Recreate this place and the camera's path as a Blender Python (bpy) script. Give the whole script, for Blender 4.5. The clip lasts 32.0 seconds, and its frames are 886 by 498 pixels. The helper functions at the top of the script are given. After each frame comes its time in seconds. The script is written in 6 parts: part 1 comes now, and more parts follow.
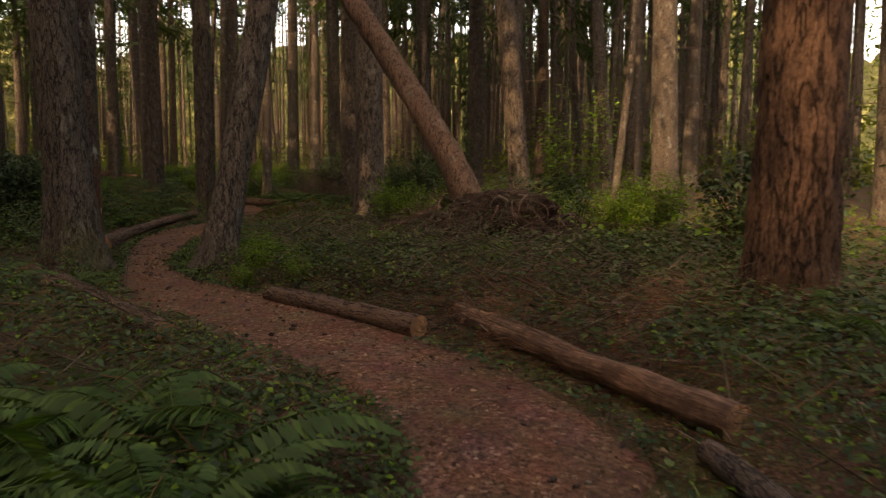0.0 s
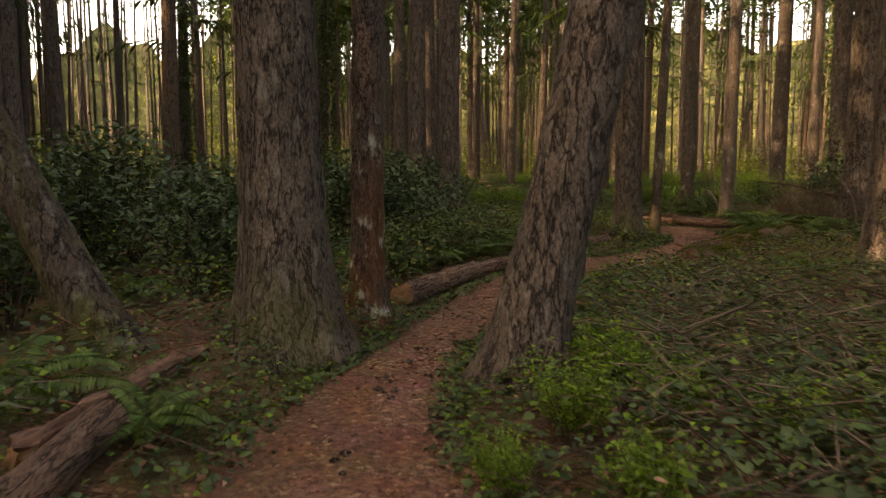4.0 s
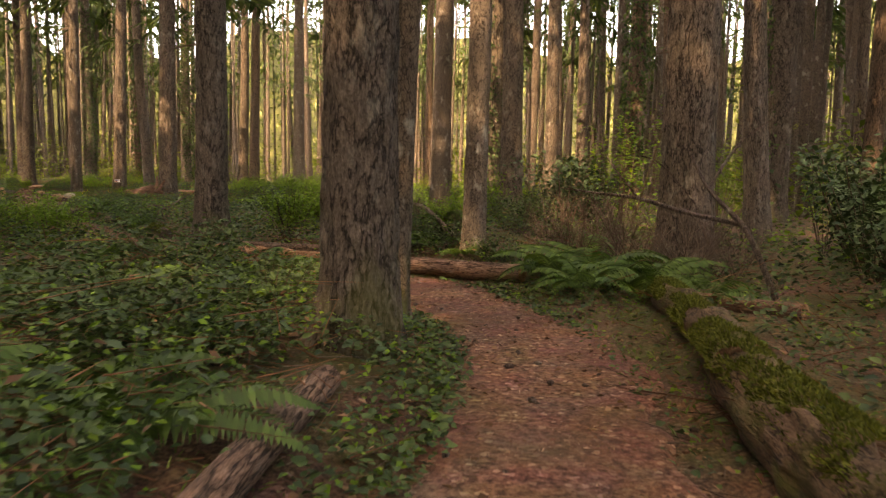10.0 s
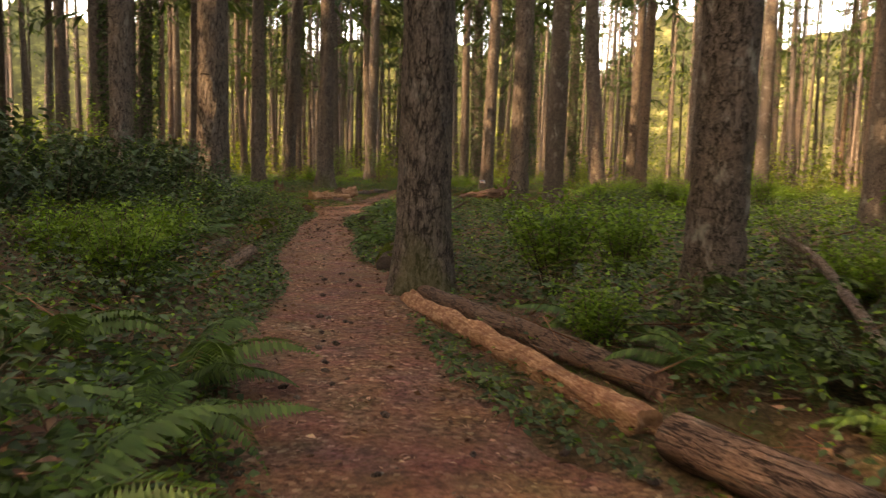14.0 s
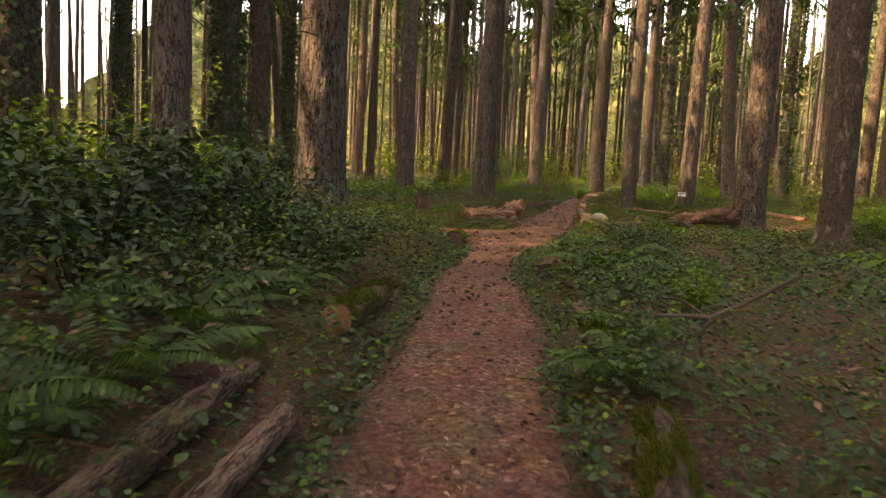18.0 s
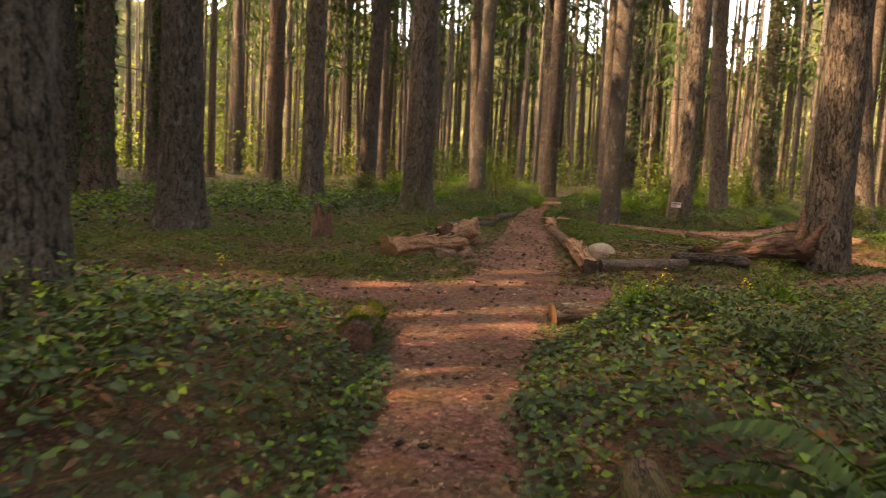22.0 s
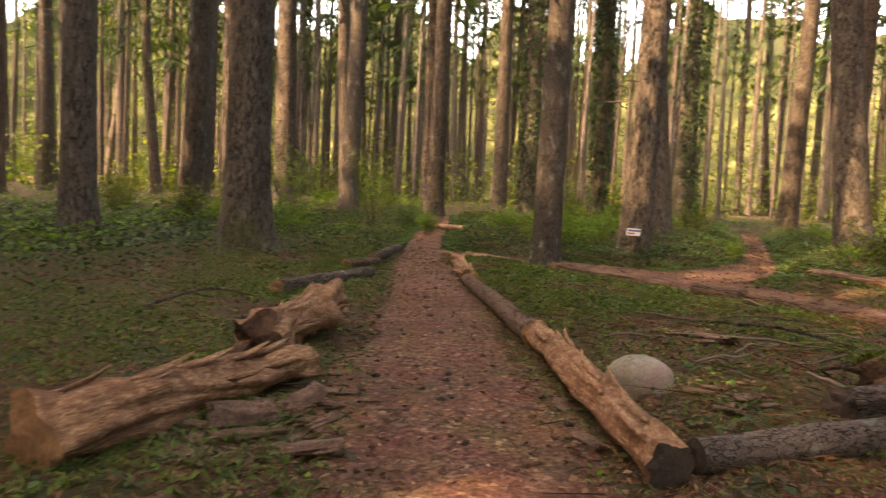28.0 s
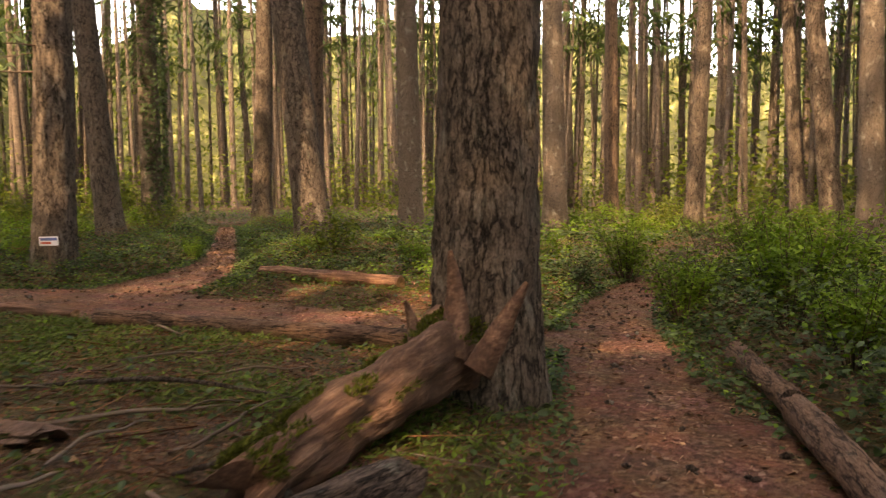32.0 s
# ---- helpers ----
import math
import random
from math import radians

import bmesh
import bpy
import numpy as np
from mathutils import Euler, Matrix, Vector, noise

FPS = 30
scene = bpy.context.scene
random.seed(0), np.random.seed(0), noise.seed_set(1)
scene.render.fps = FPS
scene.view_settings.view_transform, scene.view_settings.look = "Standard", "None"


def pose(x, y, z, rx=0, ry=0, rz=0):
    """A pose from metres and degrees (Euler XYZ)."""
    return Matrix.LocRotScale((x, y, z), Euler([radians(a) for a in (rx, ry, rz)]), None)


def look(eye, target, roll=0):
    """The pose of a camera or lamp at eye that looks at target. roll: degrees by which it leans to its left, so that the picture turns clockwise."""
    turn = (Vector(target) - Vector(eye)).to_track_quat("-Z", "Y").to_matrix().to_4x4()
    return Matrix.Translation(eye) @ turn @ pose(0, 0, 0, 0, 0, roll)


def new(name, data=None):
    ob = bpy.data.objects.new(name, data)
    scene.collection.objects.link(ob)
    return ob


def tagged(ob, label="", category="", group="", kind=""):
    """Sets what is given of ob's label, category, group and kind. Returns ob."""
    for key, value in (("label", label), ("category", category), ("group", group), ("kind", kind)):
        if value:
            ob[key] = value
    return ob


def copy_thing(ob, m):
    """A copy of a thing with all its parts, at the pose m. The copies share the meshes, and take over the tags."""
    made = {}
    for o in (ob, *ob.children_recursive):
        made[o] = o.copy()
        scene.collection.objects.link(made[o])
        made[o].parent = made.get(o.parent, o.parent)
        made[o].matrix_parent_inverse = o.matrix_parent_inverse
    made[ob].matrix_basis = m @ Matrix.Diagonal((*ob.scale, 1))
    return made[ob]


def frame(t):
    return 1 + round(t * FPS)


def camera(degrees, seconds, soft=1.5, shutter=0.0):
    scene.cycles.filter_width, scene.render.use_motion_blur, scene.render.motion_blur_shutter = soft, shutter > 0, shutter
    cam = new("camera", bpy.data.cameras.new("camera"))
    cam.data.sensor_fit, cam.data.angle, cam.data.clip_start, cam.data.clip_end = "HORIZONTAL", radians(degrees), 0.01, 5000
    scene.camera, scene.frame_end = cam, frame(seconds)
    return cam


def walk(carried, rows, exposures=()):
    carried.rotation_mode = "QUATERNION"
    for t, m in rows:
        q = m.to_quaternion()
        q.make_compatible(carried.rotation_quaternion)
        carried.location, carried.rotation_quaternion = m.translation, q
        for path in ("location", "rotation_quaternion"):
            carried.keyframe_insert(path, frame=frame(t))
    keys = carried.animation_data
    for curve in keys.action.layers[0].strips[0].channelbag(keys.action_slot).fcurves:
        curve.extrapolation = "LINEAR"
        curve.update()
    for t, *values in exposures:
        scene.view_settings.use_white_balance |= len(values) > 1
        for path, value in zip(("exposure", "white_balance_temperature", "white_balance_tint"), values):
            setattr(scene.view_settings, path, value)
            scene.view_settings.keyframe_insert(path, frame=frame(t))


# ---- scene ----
cam = camera(60.3, 32.0, 1.3, 0.35)
PATH = [
    (0, (1.331, -1.946, 1.67), (1.304, 0.038, 1.424), 0.4),
    (0.5, (1.389, -1.017, 1.618), (1.236, 0.962, 1.374), 0.5),
    (1, (1.436, -0.113, 1.61), (1.148, 1.851, 1.365), 0.5),
    (1.5, (1.426, 0.767, 1.593), (1.049, 2.717, 1.352), 0.4),
    (2, (1.462, 1.613, 1.571), (0.872, 3.508, 1.328), -0.0),
    (2.5, (1.399, 2.39, 1.545), (0.584, 4.201, 1.304), 0.1),
    (3, (1.199, 3.126, 1.527), (0.219, 4.854, 1.294), 0.3),
    (3.5, (0.899, 3.827, 1.525), (-0.216, 5.471, 1.296), 0.5),
    (4, (0.465, 4.495, 1.493), (-0.709, 6.098, 1.27), 0.0),
    (4.5, (-0.085, 5.158, 1.437), (-1.285, 6.745, 1.229), -0.2),
    (6.5, (-2.366, 7.675, 1.48), (-3.451, 9.339, 1.247), 2.1),
    (7, (-2.707, 8.285, 1.482), (-3.7, 10.006, 1.255), 1.9),
    (7.5, (-3.003, 8.951, 1.458), (-3.842, 10.753, 1.239), 1.6),
    (8, (-3.301, 9.68, 1.42), (-4.012, 11.537, 1.203), 1.5),
    (8.5, (-3.607, 10.534, 1.339), (-4.223, 12.424, 1.12), 1.3),
    (9, (-3.81, 11.409, 1.316), (-4.34, 13.326, 1.106), 1.1),
    (9.5, (-3.968, 12.266, 1.291), (-4.31, 14.226, 1.085), 1.2),
    (10, (-4.053, 13.071, 1.273), (-4.273, 15.049, 1.075), 1.1),
    (10.5, (-4.113, 13.833, 1.256), (-4.319, 15.813, 1.061), 1.2),
    (11, (-4.119, 14.645, 1.21), (-4.321, 16.625, 1.019), 1.3),
    (11.5, (-4.083, 15.45, 1.193), (-4.356, 17.422, 1.009), 1.8),
    (12, (-4.055, 16.303, 1.243), (-4.484, 18.246, 1.043), 0.1),
    (12.3, (-4.063, 16.813, 1.254), (-4.614, 18.724, 1.045), 0.3),
    (12.5, (-4.083, 17.145, 1.256), (-4.721, 19.03, 1.059), 0.3),
    (13, (-4.159, 17.933, 1.238), (-4.943, 19.761, 1.031), 0.4),
    (13.3, (-4.256, 18.376, 1.249), (-5.132, 20.16, 1.03), 0.1),
    (13.5, (-4.35, 18.653, 1.254), (-5.334, 20.381, 1.04), 0.8),
    (14, (-4.645, 19.304, 1.241), (-5.832, 20.899, 1.025), 1.6),
    (14.5, (-5.029, 19.985, 1.275), (-6.314, 21.501, 1.054), 1.8),
    (15, (-5.537, 20.597, 1.299), (-6.859, 22.081, 1.081), 2.0),
    (15.5, (-6.172, 21.139, 1.288), (-7.547, 22.574, 1.063), 2.3),
    (17.5, (-8.525, 23.188, 1.348), (-10.007, 24.511, 1.117), 2.9),
    (18, (-9.143, 23.683, 1.375), (-10.626, 25.005, 1.145), 2.8),
    (18.5, (-9.73, 24.213, 1.429), (-11.214, 25.535, 1.2), 3.0),
    (19, (-10.375, 24.794, 1.439), (-11.859, 26.115, 1.21), 2.8),
    (19.5, (-11.001, 25.407, 1.474), (-12.486, 26.727, 1.247), 2.8),
    (20, (-11.63, 26.003, 1.479), (-13.113, 27.325, 1.253), 2.8),
    (20.5, (-12.216, 26.597, 1.467), (-13.696, 27.923, 1.244), 2.8),
    (21, (-12.814, 27.158, 1.397), (-14.286, 28.492, 1.171), 3.0),
    (21.5, (-13.448, 27.803, 1.381), (-14.89, 29.171, 1.153), 2.9),
    (22, (-14.053, 28.439, 1.358), (-15.414, 29.888, 1.139), 2.9),
    (22.5, (-14.695, 29.051, 1.359), (-15.99, 30.56, 1.146), 2.8),
    (23, (-15.272, 29.668, 1.393), (-16.565, 31.179, 1.183), 2.7),
    (23.5, (-15.852, 30.282, 1.42), (-17.146, 31.792, 1.21), 2.7),
    (24, (-16.3, 30.83, 1.44), (-17.592, 32.343, 1.241), 2.4),
    (24.5, (-16.752, 31.294, 1.435), (-18.039, 32.813, 1.238), 2.5),
    (25, (-17.068, 31.711, 1.437), (-18.358, 33.227, 1.244), 2.2),
    (25.5, (-17.3, 32.047, 1.434), (-18.629, 33.53, 1.243), 2.4),
    (27.5, (-18.353, 33.477, 1.308), (-19.668, 34.974, 1.131), 3.2),
    (28, (-18.499, 33.72, 1.303), (-19.61, 35.375, 1.137), 2.8),
    (28.5, (-18.596, 33.988, 1.321), (-19.598, 35.712, 1.17), 2.4),
    (29, (-18.657, 34.154, 1.302), (-19.513, 35.957, 1.163), 2.3),
    (29.5, (-18.719, 34.228, 1.286), (-19.473, 36.076, 1.149), 2.0),
    (30, (-18.715, 34.372, 1.275), (-19.34, 36.267, 1.132), 1.4),
    (30.5, (-18.58, 34.739, 1.299), (-19.001, 36.688, 1.15), 0.7),
    (31, (-18.483, 35.198, 1.276), (-18.656, 37.185, 1.124), 0.4),
    (31.5, (-18.415, 35.734, 1.278), (-18.438, 37.728, 1.126), 0.1),
    (32, (-18.229, 36.297, 1.321), (-18.155, 38.29, 1.167), -0.2),
]
EXPOSURES = [(0, 2.6, 11800, 25), (2, 3.45, 11800, 25), (4.5, 3.4, 13000, 25), (9, 4.0, 12300, 25), (12.5, 4.25, 12500, 25), (15, 4.0, 12000, 25), (18, 4.2, 11800, 25), (21, 4.15, 11800, 25), (24, 4.15, 11500, 25), (28, 4.35, 11400, 25), (32, 3.9, 11500, 25)]
walk(cam, [(t, look(eye, target, roll)) for t, eye, target, roll in PATH], EXPOSURES)

# ---- world and sun ----
SUN_WAY = Vector((-0.44, -0.90, 0.0)).normalized()
SUN_HEIGHT = radians(43)
TO_SUN = Vector((SUN_WAY.x * math.cos(SUN_HEIGHT), SUN_WAY.y * math.cos(SUN_HEIGHT), math.sin(SUN_HEIGHT)))
world = bpy.data.worlds.new("forest_sky")
scene.world = world
world.use_nodes = True
wn = world.node_tree.nodes
sky = wn.new("ShaderNodeTexSky")
sky.sky_type = "NISHITA"
sky.sun_disc = False
sky.sun_elevation = SUN_HEIGHT
sky.sun_rotation = math.atan2(TO_SUN.x, TO_SUN.y)
sky.dust_density = 2.5
wn["Background"].inputs["Strength"].default_value = 0.15
world.node_tree.links.new(sky.outputs[0], wn["Background"].inputs["Color"])
sun = new("sun", bpy.data.lights.new("sun", "SUN"))
sun.data.energy = 1.15
sun.data.angle = radians(0.6)
sun.data.color = (1.0, 0.84, 0.66)
sun.matrix_world = look(TO_SUN * 60, (0, 0, 0))


# ---- materials ----
def material(name):
    m = bpy.data.materials.new(name)
    m.use_nodes = True
    n = m.node_tree.nodes
    return m, n, m.node_tree.links, n["Principled BSDF"]


def ramp(n, stops):
    r = n.new("ShaderNodeValToRGB")
    r.color_ramp.elements[0].position, r.color_ramp.elements[0].color = stops[0][0], (*stops[0][1], 1)
    r.color_ramp.elements[1].position, r.color_ramp.elements[1].color = stops[-1][0], (*stops[-1][1], 1)
    for p, c in stops[1:-1]:
        r.color_ramp.elements.new(p).color = (*c, 1)
    return r


def noise_node(n, scale, detail=4.0, rough=0.6):
    t = n.new("ShaderNodeTexNoise")
    t.inputs["Scale"].default_value, t.inputs["Detail"].default_value, t.inputs["Roughness"].default_value = scale, detail, rough
    return t


def mix(n, l, a, b, factor, kind="MIX"):
    m = n.new("ShaderNodeMix")
    m.data_type, m.blend_type = "RGBA", kind
    for socket, v in ((m.inputs[6], a), (m.inputs[7], b), (m.inputs[0], factor)):
        if isinstance(v, bpy.types.NodeSocket):
            l.new(v, socket)
        elif isinstance(v, tuple):
            socket.default_value = (*v, 1)
        else:
            socket.default_value = v
    return m.outputs[2]


def place(n, l, scale=(1, 1, 1)):
    c = n.new("ShaderNodeTexCoord")
    m = n.new("ShaderNodeMapping")
    m.inputs["Scale"].default_value = scale
    l.new(c.outputs["Object"], m.inputs["Vector"])
    return m.outputs[0]


def bump(n, l, p, height, strength, distance):
    b = n.new("ShaderNodeBump")
    b.inputs["Strength"].default_value, b.inputs["Distance"].default_value = strength, distance
    l.new(height, b.inputs["Height"])
    l.new(b.outputs[0], p.inputs["Normal"])


def bark_material(name, dark, mid, light, plate=(10, 10, 2.7), moss=0.0, lichen=0.0, red=0.0, foot=None):
    """Furrowed bark: vertical plates with dark cracks, grain, and a mossy or lichened skin."""
    m, n, l, p = material(name)
    v = place(n, l, plate)
    warp = noise_node(n, 2.6, 5, 0.65)
    l.new(v, warp.inputs["Vector"])
    add = n.new("ShaderNodeVectorMath")
    add.operation = "MULTIPLY_ADD"
    l.new(warp.outputs["Color"], add.inputs[0])
    add.inputs[1].default_value = (0.5, 0.5, 0.5)
    l.new(v, add.inputs[2])
    ridges = []
    for size, low, high in ((1.15, 0.003, 0.038), (2.3, 0.0, 0.032)):
        vein = noise_node(n, size, 3, 0.55)
        l.new(add.outputs[0], vein.inputs["Vector"])
        away = n.new("ShaderNodeMath")
        away.operation = "SUBTRACT"
        away.inputs[1].default_value = 0.5
        l.new(vein.outputs[0], away.inputs[0])
        size_of = n.new("ShaderNodeMath")
        size_of.operation = "ABSOLUTE"
        l.new(away.outputs[0], size_of.inputs[0])
        open_up = n.new("ShaderNodeMapRange")
        open_up.inputs[1].default_value, open_up.inputs[2].default_value = low, high
        l.new(size_of.outputs[0], open_up.inputs[0])
        ridges.append(open_up.outputs[0])
    soft = n.new("ShaderNodeMapRange")
    soft.inputs[3].default_value, soft.inputs[4].default_value = 0.62, 1.0
    l.new(ridges[1], soft.inputs[0])
    edge = n.new("ShaderNodeMath")
    edge.operation = "MULTIPLY"
    l.new(ridges[0], edge.inputs[0])
    l.new(soft.outputs[0], edge.inputs[1])
    fine = noise_node(n, 4.0, 8, 0.8)
    l.new(place(n, l, (plate[0] * 1.5, plate[1] * 1.5, max(4.0, plate[2] * 2.5))), fine.inputs["Vector"])
    tone = ramp(n, [(0.36, tuple(c * 0.6 for c in dark)), (0.5, mid), (0.66, light)])
    l.new(fine.outputs[0], tone.inputs[0])
    col = mix(n, l, tone.outputs[0], tuple(c * 0.3 for c in dark), 0.0)
    crack = n.new("ShaderNodeMath")
    crack.operation = "SUBTRACT"
    crack.inputs[0].default_value = 1.0
    l.new(edge.outputs[0], crack.inputs[1])
    l.new(crack.outputs[0], col.node.inputs[0])
    info = n.new("ShaderNodeObjectInfo")
    hue = n.new("ShaderNodeHueSaturation")
    l.new(col, hue.inputs["Color"])
    val = n.new("ShaderNodeMapRange")
    val.inputs[3].default_value, val.inputs[4].default_value = 0.7, 1.05
    l.new(info.outputs["Random"], val.inputs[0])
    l.new(val.outputs[0], hue.inputs["Value"])
    col = hue.outputs[0]
    world_at = place(n, l, (1, 1, 0.5))
    for amount, tint, size, lo in ((red * 0.75, (0.13, 0.05, 0.019), 1.7, 0.4), (lichen, (0.34, 0.35, 0.29), 7.0, 0.56), (moss * 0.85, (0.062, 0.07, 0.014), 2.2, 0.46)):
        if amount:
            spots = noise_node(n, size, 5, 0.65)
            l.new(world_at, spots.inputs["Vector"])
            r = ramp(n, [(lo, (0, 0, 0)), (lo + 0.12, (amount, amount, amount))])
            l.new(spots.outputs[0], r.inputs[0])
            share = r.outputs[0]
            if foot and tint[2] < 0.02:
                apart = n.new("ShaderNodeSeparateXYZ")
                l.new(place(n, l), apart.inputs[0])
                near = n.new("ShaderNodeMapRange")
                near.inputs[1].default_value, near.inputs[2].default_value, near.inputs[3].default_value, near.inputs[4].default_value = foot * 0.35, foot, 1.0, 0.0
                l.new(apart.outputs[2], near.inputs[0])
                times = n.new("ShaderNodeMath")
                times.operation = "MULTIPLY"
                l.new(near.outputs[0], times.inputs[0])
                l.new(r.outputs[0], times.inputs[1])
                share = times.outputs[0]
            col = mix(n, l, col, tint, share)
    l.new(col, p.inputs["Base Color"])
    p.inputs["Roughness"].default_value = 0.9
    p.inputs["Specular IOR Level"].default_value = 0.2
    h = mix(n, l, edge.outputs[0], fine.outputs["Color"], 0.42)
    bump(n, l, p, h, 1.0, 0.035)
    return m


def wood_material(name, dark, mid, light, moss=0.0, along=(14, 14, 1.5), stain_tint=None, stain_size=4.5):
    """Bare or decayed wood: streaks along local z, stains, cracks."""
    m, n, l, p = material(name)
    v = place(n, l, along)
    grain = noise_node(n, 2.2, 7, 0.7)
    l.new(v, grain.inputs["Vector"])
    tone = ramp(n, [(0.3, dark), (0.5, mid), (0.72, light)])
    l.new(grain.outputs[0], tone.inputs[0])
    stain = noise_node(n, stain_size, 5, 0.65)
    l.new(place(n, l), stain.inputs["Vector"])
    s = ramp(n, [(0.44, (0, 0, 0)), (0.56, (0.62, 0.62, 0.62))])
    l.new(stain.outputs[0], s.inputs[0])
    col = mix(n, l, tone.outputs[0], stain_tint or tuple(c * 0.4 for c in mid), s.outputs[0])
    if moss:
        spots = noise_node(n, 3.0, 5, 0.65)
        l.new(place(n, l), spots.inputs["Vector"])
        r = ramp(n, [(0.44, (0, 0, 0)), (0.56, (moss, moss, moss))])
        l.new(spots.outputs[0], r.inputs[0])
        col = mix(n, l, col, (0.09, 0.11, 0.018), r.outputs[0])
    l.new(col, p.inputs["Base Color"])
    p.inputs["Roughness"].default_value = 0.88
    p.inputs["Specular IOR Level"].default_value = 0.2
    bump(n, l, p, grain.outputs[0], 1.0, 0.03)
    return m


def leaf_material(name, dark, mid, light, translucent=0.35, rough=0.5):
    """Leaves: each one its own tone, part of the light passing through."""
    m, n, l, p = material(name)
    geo = n.new("ShaderNodeNewGeometry")
    info = n.new("ShaderNodeObjectInfo")
    total = n.new("ShaderNodeMath")
    total.operation = "MULTIPLY_ADD"
    l.new(info.outputs["Random"], total.inputs[0])
    total.inputs[1].default_value = 0.35
    l.new(geo.outputs["Random Per Island"], total.inputs[2])
    wrap = n.new("ShaderNodeMath")
    wrap.operation = "MODULO"
    wrap.inputs[1].default_value = 1.0
    l.new(total.outputs[0], wrap.inputs[0])
    tone = ramp(n, [(0.0, dark), (0.6, mid), (1.0, light)])
    l.new(wrap.outputs[0], tone.inputs[0])
    vein = noise_node(n, 30.0, 3)
    l.new(place(n, l), vein.inputs["Vector"])
    col = mix(n, l, tone.outputs[0], (0.5, 0.5, 0.5), 0.25, "OVERLAY")
    l.new(vein.outputs["Color"], col.node.inputs[7])
    l.new(col, p.inputs["Base Color"])
    p.inputs["Roughness"].default_value = min(0.9, rough + 0.12)
    p.inputs["Specular IOR Level"].default_value = 0.18
    thin = n.new("ShaderNodeBsdfTranslucent")
    warm = mix(n, l, col, (1.25, 1.3, 0.5), 1.0, "MULTIPLY")
    l.new(warm, thin.inputs["Color"])
    both = n.new("ShaderNodeMixShader")
    both.inputs[0].default_value = translucent
    l.new(p.outputs[0], both.inputs[1])
    l.new(thin.outputs[0], both.inputs[2])
    l.new(both.outputs[0], n["Material Output"].inputs["Surface"])
    return m


def soil_material(name, tones, patch, patch_tint, patch_size=0.35, fine=38.0, patch_lo=0.5):
    """Trodden soil or forest floor: crumbs and chips at a small scale, patches at a large one."""
    m, n, l, p = material(name)
    v = place(n, l)
    crumbs = noise_node(n, fine, 8, 0.75)
    l.new(v, crumbs.inputs["Vector"])
    tone = ramp(n, [(0.38, tones[0]), (0.5, tones[1]), (0.62, tones[2])])
    l.new(crumbs.outputs[0], tone.inputs[0])
    flakes = n.new("ShaderNodeTexVoronoi")
    flakes.inputs["Scale"].default_value = 34.0
    l.new(v, flakes.inputs["Vector"])
    pick = ramp(n, [(0.78, (0, 0, 0)), (0.9, (0.6, 0.6, 0.6))])
    l.new(flakes.outputs["Color"], pick.inputs[0])
    col = mix(n, l, tone.outputs[0], tones[3], pick.outputs[0])
    big = noise_node(n, patch_size, 5, 0.6)
    l.new(v, big.inputs["Vector"])
    r = ramp(n, [(patch_lo - 0.06, (0, 0, 0)), (patch_lo + 0.08, (patch, patch, patch))])
    l.new(big.outputs[0], r.inputs[0])
    col = mix(n, l, col, patch_tint, r.outputs[0])
    mid = noise_node(n, 3.0, 5, 0.6)
    l.new(v, mid.inputs["Vector"])
    col = mix(n, l, col, (0.5, 0.5, 0.5), 0.5, "OVERLAY")
    l.new(mid.outputs["Color"], col.node.inputs[7])
    l.new(col, p.inputs["Base Color"])
    p.inputs["Roughness"].default_value = 0.95
    p.inputs["Specular IOR Level"].default_value = 0.15
    bump(n, l, p, crumbs.outputs[0], 1.0, 0.03)
    return m


BARK = bark_material("fir_bark", (0.05, 0.039, 0.03), (0.108, 0.086, 0.067), (0.2, 0.165, 0.132), lichen=0.25)
BARK_RED = bark_material("red_fir_bark", (0.056, 0.039, 0.028), (0.12, 0.084, 0.06), (0.21, 0.155, 0.113), plate=(9, 9, 2.6))
BARK_RUST = bark_material("rusty_fir_bark", (0.04, 0.021, 0.013), (0.082, 0.044, 0.028), (0.13, 0.082, 0.057), plate=(6.5, 6.5, 1.3))
BARK_MOSS = bark_material("mossy_fir_bark", (0.046, 0.036, 0.027), (0.104, 0.083, 0.064), (0.19, 0.157, 0.125), moss=0.5, lichen=0.2, foot=1.0)
BARK_SMOOTH = bark_material("smooth_young_bark", (0.075, 0.06, 0.046), (0.13, 0.106, 0.083), (0.205, 0.17, 0.136), plate=(20, 20, 9), lichen=0.5)
BARK_DARK = bark_material("dark_mossy_bark", (0.03, 0.023, 0.018), (0.064, 0.05, 0.039), (0.115, 0.093, 0.073), moss=0.7, lichen=0.3, foot=4.0)
BARK_SLIM = bark_material("slim_mossy_bark", (0.055, 0.042, 0.03), (0.108, 0.084, 0.06), (0.18, 0.145, 0.107), plate=(22, 22, 9), lichen=0.5, moss=1.0, foot=0.75)
BARK_SCARRED = bark_material("scarred_lichened_bark", (0.042, 0.032, 0.025), (0.1, 0.076, 0.06), (0.18, 0.142, 0.115), plate=(15, 15, 5), lichen=1.0, red=1.0, foot=2.4)
LOG_BARK = bark_material("log_bark", (0.075, 0.043, 0.029), (0.152, 0.091, 0.061), (0.24, 0.158, 0.112), plate=(14, 14, 2.0), lichen=0.15)
LOG_DARK = bark_material("dark_log_bark", (0.035, 0.025, 0.02), (0.085, 0.06, 0.047), (0.16, 0.12, 0.095), plate=(15, 15, 3), lichen=0.5)
